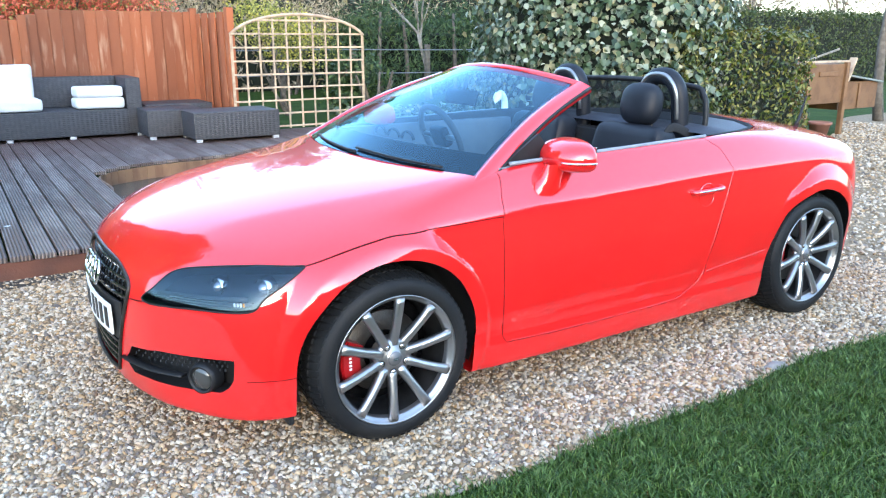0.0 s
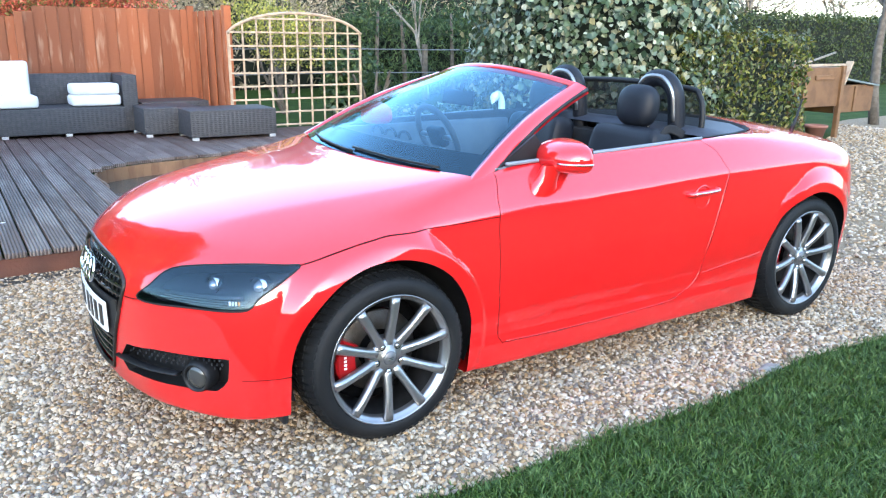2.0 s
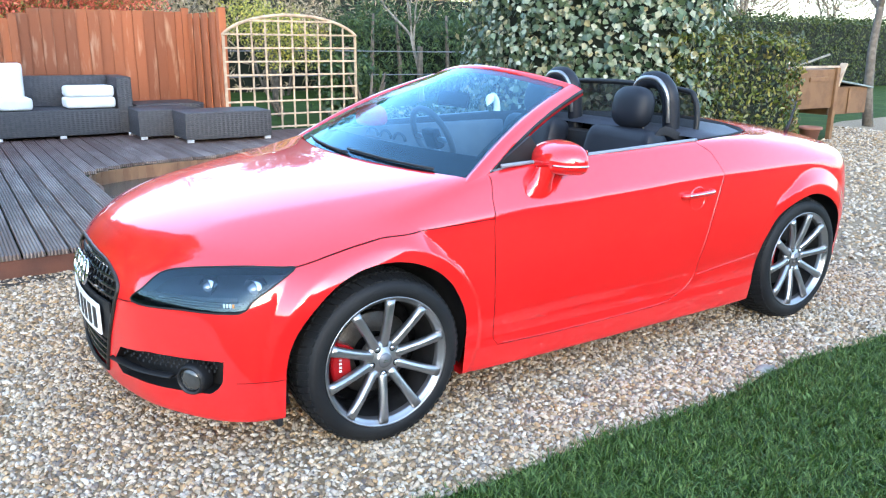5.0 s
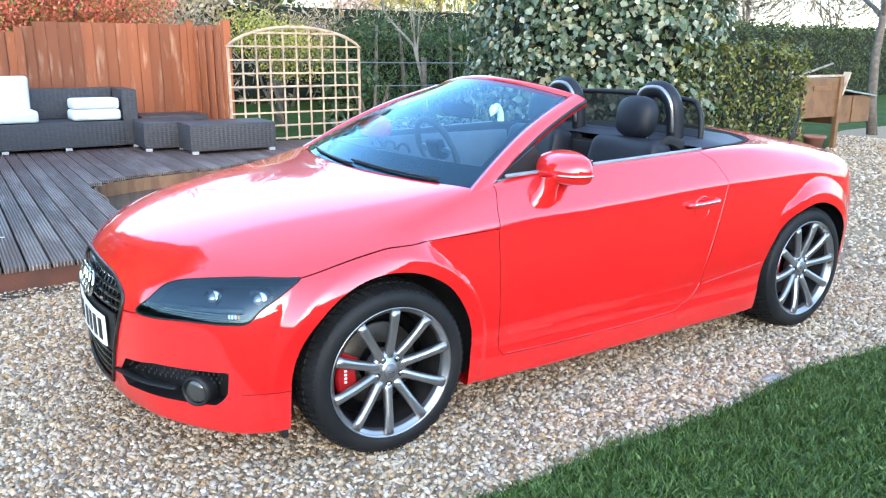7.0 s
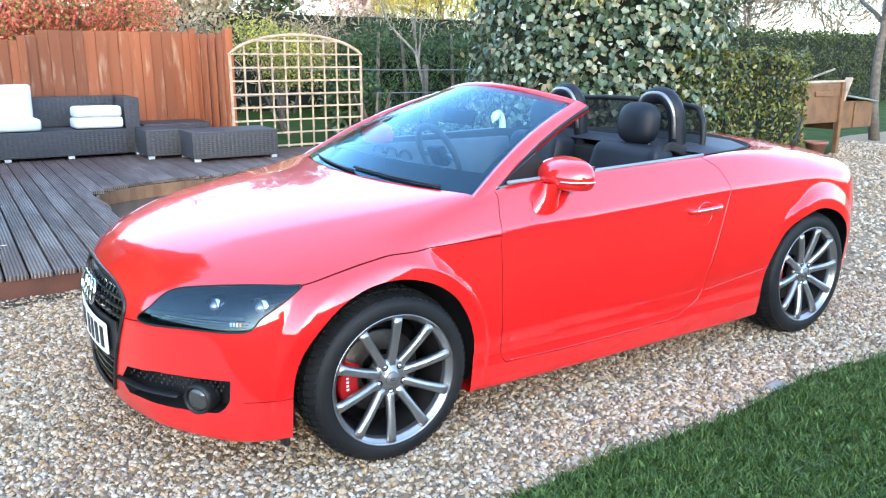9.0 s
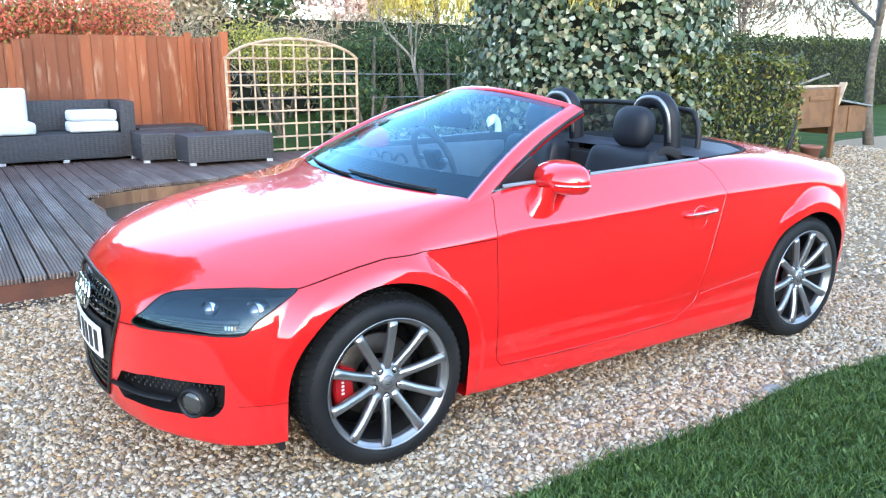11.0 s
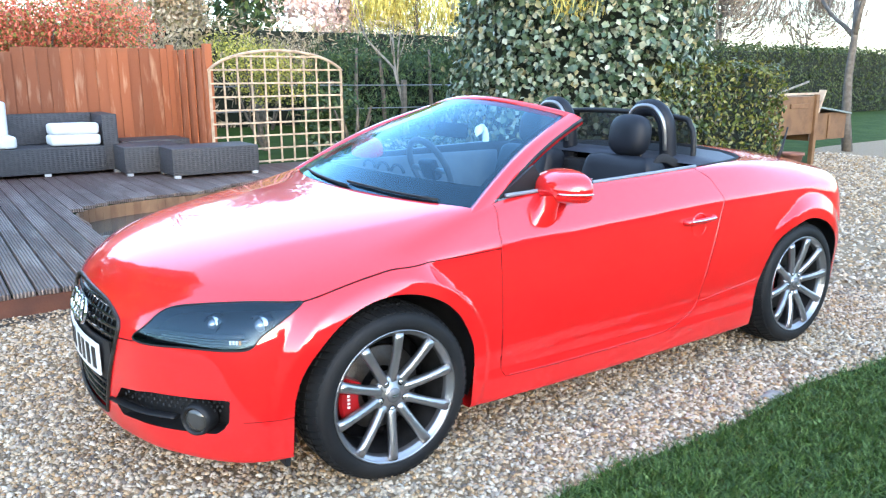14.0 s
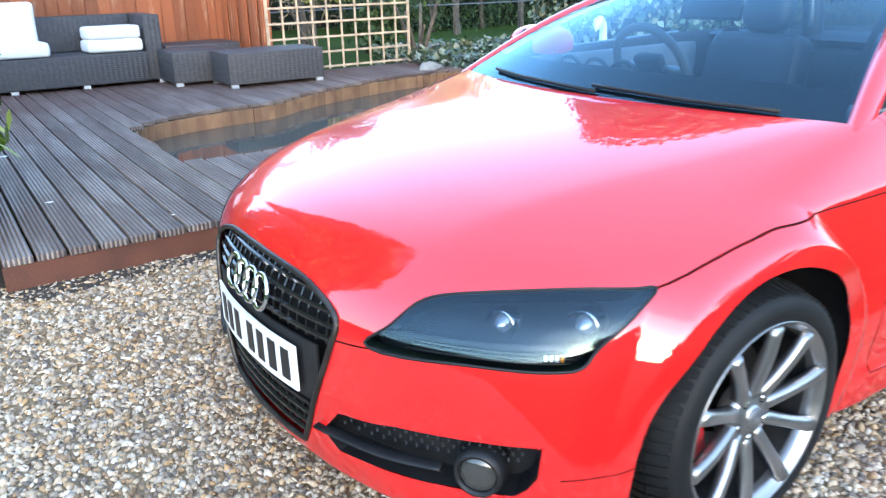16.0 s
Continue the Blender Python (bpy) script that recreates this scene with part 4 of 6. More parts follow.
def out_of(p):
    s = p.y / 0.56
    w = min(1, max(0, (p.z - 0.9) / 0.34))
    return Vector((0.05 - 0.012 * w, (0.035 + 0.027 * w) * (1 if p.y > 0 else -1), -0.006 * w))


frame_strip(pil, out_of, "windscreen_pillar", M["paint"], "red windscreen pillar", 0.03)
frame_strip(pil_r, out_of, "windscreen_pillar", M["paint"], "red windscreen pillar", 0.03)
frame_strip(top, lambda p: Vector((0.075 - 0.037 * abs(p.y / 0.525) ** 6, 0.062 * (p.y / 0.525) ** 5, -0.002 - 0.004 * abs(p.y / 0.525) ** 6)), "windscreen_header", M["paint"], "red windscreen header rail", 0.028)
for sgn in (-1, 1):
    edge = [screen(sgn, k / 16) + Vector((0.054 - 0.010 * k / 16, sgn * (0.030 + 0.022 * k / 16), -0.016)) for k in range(17)]
    bar("pillar_seal", edge, 0.012, M["black_plastic"], car, "black rubber seal", seg=8)


def rim_band(a0, a1, b0, b1, name):
    return put(name, mesh_from(name, *sheet(lambda a, b: screen(a0 + (a1 - a0) * a, b0 + (b1 - b0) * b) - Vector((-0.4, 0, 0.9)) * 0.004, 24, 4), M["gloss_black"], True), car, "black printed glass border")


rim_band(-0.985, 0.985, 0.0, 0.17, "glass_border")
rim_band(-0.985, -0.955, 0.0, 1.0, "glass_border")
rim_band(0.955, 0.985, 0.0, 1.0, "glass_border")

# inside
part("cabin_floor", box_bm(2.0, 1.5, 0.04, 0.01), M["cloth"], car, "black cabin floor", pose(1.25, 0, 0.30))
bm = box_bm(0.42, 1.40, 0.22, 0.06, 4)
part("dashboard", bm, M["trim"], car, "dark grey dashboard", pose(0.62, 0, 0.79, 0, 6, 0))
part("cowl_panel", box_bm(0.16, 0.9, 0.03, 0.01), M["black_plastic"], car, "black cowl panel", pose(0.44, 0, 0.84))
for k, y in enumerate((0.22, 0.36, 0.50)):
    a = [(0.70, y + 0.06 * math.cos(q), 0.905 + 0.045 * math.sin(q)) for q in np.linspace(0.2, math.pi - 0.2, 12)]
    bar("dial_hood", a, 0.008, M["trim"], car, "dark instrument hood trim", seg=8)
part("rear_view_mirror", box_bm(0.03, 0.24, 0.07, 0.014, 3), M["gloss_black"], car, "black interior mirror", pose(0.87, 0.0, 1.125, 0, 12, 0))
bar("mirror_arm", [(0.875, 0, 1.13), (0.91, 0, 1.225)], 0.012, M["gloss_black"], car, "", seg=8)
for s in (-1, 1):
    part("door_card", box_bm(1.25, 0.05, 0.52, 0.02), M["door_grey"], car, "grey door lining", pose(1.12, s * 0.765, 0.67))
    bar("door_sill_trim", smooth_path([(0.56, s * 0.792, 0.938), (1.1, s * 0.797, 0.955), (1.66, s * 0.792, 0.972)], 8), 0.008, M["seal_grey"], car, "grey rubber window seal", seg=8)
part("rear_bulkhead", box_bm(0.12, 1.5, 0.6, 0.04), M["cloth"], car, "black rear bulkhead", pose(1.86, 0, 0.62))
tonneau = [(1.82, -0.775), (1.95, -0.745), (2.2, -0.645), (2.34, -0.47), (2.42, -0.2), (2.43, 0), (2.42, 0.2), (2.34, 0.47), (2.2, 0.645), (1.95, 0.745), (1.82, 0.775)]
vs = [(2.05 + (x - 2.05) * q, y * q, z) for q, z in ((1.0, 0.957), (0.93, 0.972), (0.7, 0.986), (0.35, 0.992)) for x, y in tonneau]
n = len(tonneau)
fs = [(k * n + q, k * n + (q + 1) % n, (k + 1) * n + (q + 1) % n, (k + 1) * n + q) for k in range(3) for q in range(n)] + [tuple(range(3 * n, 4 * n))]
put("hood_cover", mesh_from("hood_cover", vs, fs, M["hood_cloth"], True), car, "dark blue-grey folded hood cover")


def seat(y):
    st = new("seat")
    st.parent = car
    st.matrix_basis = pose(1.35, y, 0.285)
    st["label"] = "black leather bucket seat"
    part("cushion", box_bm(0.52, 0.50, 0.20, 0.07, 4), M["leather"], st, m=pose(-0.02, 0, 0.12, 0, -8, 0))
    bm = box_bm(0.17, 0.50, 0.60, 0.07, 4)
    for w in bm.verts:
        k = (w.co.z + 0.3) / 0.6
        w.co.y *= 1.0 - 0.16 * k * k
        w.co.x -= 0.05 * abs(w.co.y / 0.25) ** 2
    part("backrest", bm, M["leather"], st, m=pose(0.30, 0, 0.40, 0, 14, 0))
    bm = bmesh.new()
    bmesh.ops.create_uvsphere(bm, u_segments=28, v_segments=18, radius=1)
    for w in bm.verts:
        w.co = [k * math.copysign(abs(c) ** e, c) for k, c, e in zip((0.068, 0.116, 0.104), w.co, (0.8, 0.75, 0.72))]
    part("headrest", bm, M["leather"], st, "black leather headrest", pose(0.36, 0, 0.797, 0, 8, 0))
    for s in (-1, 1):
        v2, f2 = tube([(0.375, s * 0.06, 0.60), (0.375, s * 0.06, 0.75)], 0.008)
        put("headrest_post", mesh_from("headrest_post", v2, f2, M["black_plastic"], True), st)
    return st


for y in (-0.35, 0.35):
    seat(y)
    hoop = smooth_path([(1.88, y - 0.11, 0.88), (1.865, y - 0.11, 1.06), (1.855, y - 0.098, 1.15), (1.85, y - 0.055, 1.203), (1.85, y, 1.215), (1.85, y + 0.055, 1.203), (1.855, y + 0.098, 1.15), (1.865, y + 0.11, 1.06), (1.88, y + 0.11, 0.88)], 6)
    h = bar("roll_hoop", hoop, 0.042, M["leather"], car, "black padded roll-over hoop", seg=14)
    bar("hoop_trim", [p + Vector((-0.036, (p.y - y) * 0.10, 0.010)) for p in hoop[4:-4]], 0.0115, M["alloy"], h, "brushed metal hoop trim", seg=10)
ring = [(0.0, 0.168 * math.cos(a), 0.168 * math.sin(a)) for a in np.linspace(0, 2 * math.pi, 40, endpoint=False)]
wheel_m = pose(0.965, 0.33, 0.90, 0, -24, 0)
sw = bar("steering_wheel", ring, 0.017, M["grip"], car, "black leather steering wheel", closed=True)
sw.matrix_basis = wheel_m
part("boss", box_bm(0.05, 0.13, 0.11, 0.02, 3), M["leather"], sw)
for a in (0, 180, 270):
    c, s = math.cos(radians(a)), math.sin(radians(a))
    v2, f2 = tube([(0, 0.05 * c, 0.05 * s), (0, 0.16 * c, 0.16 * s)], 0.014)
    put("spoke", mesh_from("spoke", v2, f2, M["alloy"], True), sw, "silver steering wheel spoke")


# mirrors
def mirror(s):
    mi = new("door_mirror")
    mi.parent = car
    mi["label"] = "red door mirror on a short stalk"
    bm = bmesh.new()
    bmesh.ops.create_uvsphere(bm, u_segments=28, v_segments=18, radius=1)
    for w in bm.verts:
        x, y, z = w.co
        w.co = (0.112 * x * (1 if x < 0 else 0.4), 0.147 * math.copysign(abs(y) ** 0.8, y), (0.075 if z > 0 else 0.048) * math.copysign(abs(z) ** 0.72, z))
    at = pose(0.82 if s < 0 else 0.85, s * (0.85 if s < 0 else 0.825), 0.948 if s < 0 else 0.972, 0, 0, s * 10) @ Matrix.Diagonal((1.046, 1.046, 1.046, 1))
    part("mirror_cap", bm, M["paint"], mi, m=at)
    part("mirror_glass", box_bm(0.004, 0.19, 0.075, 0.001), M["chrome"], mi, "mirror glass", at @ pose(0.041, 0, 0.010))
    path = [at @ Vector((0.114 * math.cos(q) * (1 if math.cos(q) < 0 else 0.4), s * 0.149 * math.copysign(abs(math.sin(q)) ** 0.8, math.sin(q)), -0.002)) for q in np.linspace(radians(75), radians(150), 12)]
    bar("indicator_strip", path, 0.0042, M["chrome"], mi, "silver indicator strip", seg=8)
    vs, n = [], 28
    for k in range(11):
        u = k / 10
        flare = (1 - u) ** 3
        for q in range(n):
            a = 2 * math.pi * q / n
            dx, dy = (0.044 + 0.052 * flare) * math.cos(a), (0.034 + 0.004 * flare) * math.sin(a)
            vs.append((0.692 + 0.030 * u - 0.012 * flare + dx, s * (0.842 + 0.026 * u + dy), 0.826 + 0.110 * u - 0.35 * dy * (1 - u)))
    fs = [(k * n + q, k * n + (q + 1) % n, (k + 1) * n + (q + 1) % n, (k + 1) * n + q) for k in range(10) for q in range(n)]
    put("mirror_stalk", mesh_from("mirror_stalk", vs, fs, M["paint"], True), mi)
    return mi


for s in (-1, 1):
    mi = mirror(s)
    prism("mirror_triangle", [(0.535, 0.925), (0.80, 0.935), (0.71, 1.04)], 0.012, M["black_plastic"], mi, "black quarter panel", pose(0, s * 0.775, 0))


# ---- car details on the skin ----
in_grille = m_grille(*mid) < 0
grille = pick("grille", v, t, in_grille, M["black_plastic"], car, "black single-frame grille with crossed bars", sink=0.045, normal_field=skin)


def grille_half(z):
    us = np.linspace(0, 0.45, 200)
    d = poly_dist(us, np.full(200, z), GRILLE)
    return float(us[d < 0].max()) if (d < 0).any() else 0.0


def grille_bar(z, y0, y1, r, push):
    path = [(skin_x(y, z) + push, y, z) for y in np.linspace(y0, y1, 17)]
    v2, f2 = tube(path, r, 6, flat=1.0)
    return put("grille_bar", mesh_from("grille_bar", v2, f2, M["gloss_black"], False), grille)


for z in (0.605, 0.575, 0.545, 0.515, 0.325, 0.295, 0.265, 0.237):
    w = grille_half(z) - 0.012
    if w > 0.05:
        grille_bar(z, -w, w, 0.0065, 0.012)
for k in range(-10, 11):
    y = k * 0.037
    for z0, z1 in ((0.50, 0.625), (0.22, 0.335)):
        zs = [z for z in np.linspace(z0, z1, 9) if abs(y) < grille_half(z) - 0.012]
        if len(zs) > 2:
            v2, f2 = tube([(skin_x(y, z) + 0.016, y, z) for z in zs], 0.0045, 6)
            put("grille_bar", mesh_from("grille_bar", v2, f2, M["gloss_black"], False), grille)
outline = [(skin_x(y, z) - 0.002, y, z) for y, z in GRILLE]
bar("grille_surround", outline, 0.0075, M["steel"], grille, "satin metal grille surround", closed=True, seg=8)


def nose_sheet(name, y0, y1, z0, z1, off, mat, parent, label="", n=14, thick=0.006):
    vs, fs = [], []
    for i in range(n + 1):
        y = y0 + (y1 - y0) * i / n
        x = skin_x(y, (z0 + z1) / 2) - off
        vs += [(x, y, z0), (x, y, z1), (x + thick, y, z1), (x + thick, y, z0)]
    for i in range(n):
        for k in range(4):
            fs.append((i * 4 + k, i * 4 + (k + 1) % 4, (i + 1) * 4 + (k + 1) % 4, (i + 1) * 4 + k))
    fs += [(3, 2, 1, 0), tuple(n * 4 + k for k in range(4))]
    return put(name, mesh_from(name, vs, fs, mat, False), parent, label)


nose_sheet("plate_panel", -0.315, 0.315, 0.345, 0.495, -0.004, M["black_plastic"], grille, "plain black panel behind the plate")
plate = nose_sheet("number_plate", -0.254, 0.254, 0.361, 0.474, 0.012, M["white_plastic"], car, "white front number plate with dark bars")
y = -0.229
for w, gap in ((0.034, 0.028), (0.034, 0.028), (0.034, 0.028), (0.034, 0.06), (0.034, 0.028), (0.034, 0.028), (0.034, 0.0)):
    nose_sheet("plate_bar", y, y + w, 0.379, 0.456, 0.0145, M["ink"], plate, n=3, thick=0.003)
    y += w + gap
for k in range(4):
    y = -0.0885 + 0.059 * k
    xx = skin_x(y, 0.556) - 0.012
    ring = [(xx + 0.010 * math.sin(a) * 1.0, y + 0.041 * math.cos(a), 0.556 + 0.041 * math.sin(a)) for a in np.linspace(0, 2 * math.pi, 28, endpoint=False)]
    bar("badge_ring", ring, 0.0068, M["chrome"], grille, "chrome badge ring", closed=True, seg=8)

stud = bm_mesh("mesh_stud", box_bm(0.006, 0.004, 0.009, 0.001, 1), M["trim"])
for s, side in ((-1, left), (1, ~left)):
    inlet = pick("air_inlet", v, t, (m_fog(*mid) < 0) & side, M["black_plastic"], car, "black lower air inlet", sink=0.07, normal_field=skin)
    # rim that closes the inlet to the skin
    ring_a = [(x, s * skin_y(x, z), z) for x, z in FOG]
    vs, fs = [], []
    for x, y, z in ring_a:
        n = gradient(skin, np.array([[x, y, z]]))[0]
        n /= np.linalg.norm(n)
        vs += [(x, y, z), tuple(np.array((x, y, z)) - n * 0.075)]
    for k in range(len(FOG)):
        l = (k + 1) % len(FOG)
        fs.append((2 * k, 2 * l, 2 * l + 1, 2 * k + 1))
    put("inlet_rim", mesh_from("inlet_rim", vs, fs, M["black_plastic"], False), inlet)
    fin = [(x, s * (skin_y(x, z) - 0.006), z) for x, z in zip(np.linspace(-0.783, -0.655, 14), np.linspace(0.290, 0.305, 14))]
    v2, f2 = tube(fin, 0.006, 8, flat=3.2, up=(0, 0, 1))
    put("inlet_blade", mesh_from("inlet_blade", v2, f2, M["black_plastic"], True), inlet, "black horizontal blade")
    for r in range(3):
        for k in range(17):
            x = -0.755 + k * 0.0130 + (r % 2) * 0.006
            z = 0.332 + r * 0.0145 + (k - 8) * 0.0009
            put("mesh_stud", stud, inlet, m=pose(x, s * (skin_y(x, z) - 0.036), z, 0, 0, -s * 40))
    place = Vector((-0.618, s * 0.690, 0.307))
    rot = (Vector((-0.80, s * 0.60, 0)).to_track_quat("-Y", "Z")).to_matrix().to_4x4()
    fl = put("fog_lamp", mesh_from("fog_lamp", *lathe([(0.0, -0.004), (0.020, -0.003), (0.036, 0.002), (0.040, 0.006), (0.040, 0.05)], 28), M["fog_glass"], True), car, "grey front fog lamp", Matrix.Translation(place) @ rot)
    put("fog_ring", mesh_from("fog_ring", *lathe([(0.040, 0.004), (0.043, -0.004), (0.048, -0.004), (0.054, 0.012), (0.056, 0.05)], 28), M["black_plastic"], True), fl, "black fog lamp surround")
    # headlight insides
    ob = lamps[0 if s < 0 else 1]
    for px, pz, r in ((-0.560, 0.636, 0.030), (-0.437, 0.638, 0.033)):
        n = gradient(skin, np.array([[px, s * skin_y(px, pz), pz]]))[0]
        n = Vector(n).normalized()
        c = Vector((px, s * skin_y(px, pz), pz)) - n * 0.055
        rot = Vector((-0.9, s * 0.35, 0.05)).to_track_quat("-Y", "Z").to_matrix().to_4x4()
        put("reflector", mesh_from("reflector", *lathe([(r * 0.2, 0.03), (r * 0.75, 0.012), (r, -0.012), (r * 1.12, -0.010), (r * 1.15, 0.03)], 28), M["chrome"], True), ob, "chrome lamp reflector", Matrix.Translation(c) @ rot)
        bulb = put("bulb_lens", mesh_from("bulb_lens", *lathe([(0.0, -0.020), (r * 0.4, -0.016), (r * 0.7, 0.0), (r * 0.75, 0.012)], 20), M["bulb"], True), ob, "clear lamp lens", Matrix.Translation(c) @ rot)
    shelf = [(x, s * (skin_y(x, z) - 0.028), z) for x, z in zip(np.linspace(-0.70, -0.47, 14), np.linspace(0.572, 0.582, 14))]
    v2, f2 = tube(shelf, 0.012, 6, flat=0.5, up=(0, 0, 1))
    put("lamp_strip", mesh_from("lamp_strip", v2, f2, M["gloss_black"], True), ob, "dark ribbed strip")
    for r in range(3):
        line = [(x, s * (skin_y(x, z) - 0.016), z) for x, z in zip(np.linspace(-0.685 + 0.01 * r, -0.475 + 0.008 * r, 14), np.linspace(0.556, 0.560, 14) + 0.008 * r)]
        bar("lamp_line", line, 0.0018, M["steel"], ob, "thin metal strip", seg=6)
    for k in range(4):
        x = -0.512 + k * 0.008
        part("marker_rib", box_bm(0.004, 0.006, 0.013, 0.001), M["white_plastic"] if k != 3 else M["amber"], ob, m=pose(x, s * (skin_y(x, 0.568) - 0.014), 0.570, 0, 0, -s * 45))
    # side details
    yh = skin_y(1.56, 0.757)
    dr = door_l if s < 0 else door_r
    hp = smooth_path([(1.462, s * (yh - 0.002), 0.752), (1.475, s * (yh + 0.022), 0.754), (1.56, s * (yh + 0.030), 0.757), (1.635, s * (yh + 0.024), 0.759), (1.652, s * (yh - 0.002), 0.760)], 6)
    bar("door_handle", hp, 0.0115, M["paint"], dr, "red door handle with a bright strip", seg=10)
    bar("handle_strip", [p + Vector((0, s * 0.010, 0.003)) for p in hp[6:-6]], 0.0042, M["chrome"], dr, "bright handle strip", seg=6)
    put("handle_recess", mesh_from("handle_recess", *lathe([(0.0, 0.010), (0.036, 0.008), (0.048, -0.001), (0.051, -0.0035), (0.054, 0.002)], 28), M["paint"], True), dr, "", pose(1.560, s * (skin_y(1.56, 0.735) + 0.001), 0.733, 0, 0, 0 if s < 0 else 180))
    lip = [(x, s * (skin_y(x, 0.312) + 0.0004), 0.312 + 0.01 * (x + 0.5)) for x in np.linspace(-0.50, -0.352, 8)]
    bar("bumper_seam", lip, 0.0013, M["seam"], car, "", seg=6)
    # Bead of paint standing proud, added to catch the highlight of the sill seam.
    sill = [(x, s * (skin_y(x, 0.37 + 0.1 * (x - 1.63)) + 0.0002), 0.37 + 0.1 * (x - 1.63)) for x in np.linspace(1.63, 2.04, 14)]
    bar("sill_crease", sill, 0.0020, M["paint"], car, "thin raised bead that catches a highlight along the sill seam", seg=6)
    # A second bead gives the door's lower and rear edge its highlight.
    edge = [(p.x, s * (skin_y(p.x, p.y) + 0.0004), p.y) for p in smooth_path([(x, z, 0) for x, z in ((0.52, 0.266), (0.78, 0.261), (1.38, 0.266), (1.497, 0.287), (1.570, 0.323), (1.609, 0.377), (1.616, 0.45), (1.674, 0.656), (1.735, 0.82))], 6)]
    bar("door_edge", edge, 0.0016, M["paint"], dr, "thin raised bead that catches a highlight along the door's edge", seg=6)
    part("mud_flap", box_bm(0.022, 0.12, 0.075, 0.005, 1), M["black_plastic"], car, "small black rubber flap", pose(-0.368, s * 0.775, 0.170))
# antenna, wipers
za = skin_z(2.93, -0.40)
bar("antenna", [(2.93, -0.40, za), (2.955, -0.40, za + 0.04), (3.0, -0.40, za + 0.17)], 0.006, M["black_plastic"], car, "short black roof aerial", radii=[0.014, 0.008, 0.004])
for y0, y1 in ((-0.62, -0.05), (-0.08, 0.52)):
    pts = []
    for k in range(9):
        y = y0 + (y1 - y0) * k / 8
        p = screen(y / 0.765, 0.012 + 0.03 * k / 8)
        pts.append(p + Vector((-0.4, 0, 0.9)) * 0.010)
    bar("wiper", pts, 0.006, M["black_plastic"], car, "black windscreen wiper", seg=6)
# wind deflector behind the seats
arc = smooth_path([(1.93, -0.565, 0.93), (1.94, -0.56, 1.05), (1.945, -0.53, 1.13), (1.95, -0.45, 1.165), (1.95, 0, 1.185), (1.95, 0.45, 1.165), (1.945, 0.53, 1.13), (1.94, 0.56, 1.05), (1.93, 0.565, 0.93)], 5)
defl = put("wind_deflector", mesh_from("wind_deflector", arc, [tuple(range(len(arc)))], M["mesh_screen"], False), car, "dark mesh wind deflector")
bar("deflector_frame", arc, 0.014, M["black_plastic"], defl, "black frame", seg=8)
for y in (-0.36, 0.36):
    bar("seat_belt", smooth_path([(1.86, y - 0.20 if y < 0 else y + 0.20, 0.93), (1.70, y - 0.19 if y < 0 else y + 0.19, 0.98), (1.60, y - 0.2 if y < 0 else y + 0.2, 0.80)], 6), 0.022, M["cloth"], car, "dark seat belt", flat=0.12, seg=8)

# black lining inside the cockpit's edge
for s in (-1, 1):
    edge = [(x, s * y) for x, y in ((0.62, 0.782), (0.9, 0.787), (1.2, 0.788), (1.5, 0.788), (1.7, 0.787), (1.95, 0.750), (2.1, 0.695), (2.2, 0.645), (2.30, 0.545), (2.37, 0.40), (2.415, 0.2), (2.43, 0.0))]
    vs, fs = [], []
    for x, y in edge:
        z = skin_z(x, y)
        vs += [(x, y * 1.004, z + 0.004), (x - 0.004, y * 0.985, z + 0.006), (x - 0.012, y * 0.965, z - 0.01), (x - 0.02, y * 0.955, z - 0.30)]
    for k in range(len(edge) - 1):
        for q in range(3):
            fs.append((4 * k + q, 4 * k + q + 1, 4 * k + 5 + q, 4 * k + 4 + q))
    put("cockpit_lining", mesh_from("cockpit_lining", vs, fs, M["cloth"], True), car, "black cockpit edge lining")


# ---- foliage ----
def leaves(name, places, normals, size, mat, droop=0.3, ratio=0.55, seed=1, parent=None, label="", spread=0.6, taper=0.72):
    """Many folded leaves, one island each."""
    g = np.random.default_rng(seed)
    n = len(places)
    d = normals + g.normal(0, spread, (n, 3))
    d /= np.linalg.norm(d, axis=1)[:, None]
    along = g.normal(0, 1, (n, 3)) + np.array([0, 0, -droop])
    along -= d * (along * d).sum(1)[:, None]
    along /= np.linalg.norm(along, axis=1)[:, None]
    side = np.cross(d, along)
    L = size * g.uniform(0.6, 1.3, n)[:, None]
    w = L * ratio * 0.5
    tip, base = places + along * L * 0.5, places - along * L * 0.5
    low, top = base * 0.68 + tip * 0.32 - d * L * 0.05, base * 0.3 + tip * 0.7 - d * L * 0.04
    lift = d * w * 0.35
    P = np.stack([base, low + side * w + lift, top + side * w * taper + lift * 0.8, tip, top - side * w * taper + lift * 0.8, low - side * w + lift], 1).reshape(-1, 3)
    i = np.arange(n)[:, None] * 6
    F = np.concatenate([i + np.array([[0, 1, 2, 3]]), i + np.array([[0, 3, 4, 5]])])
    ob = new(name, quick_mesh(name, P, F, mat))
    if parent is not None:
        ob.parent = parent
    if label:
        ob["label"] = label
    return ob


def lumps(P, amount, scale, seed):
    return np.array([noise.noise(Vector(p) * scale + Vector((seed, 0, 0))) for p in P])[:, None] * amount


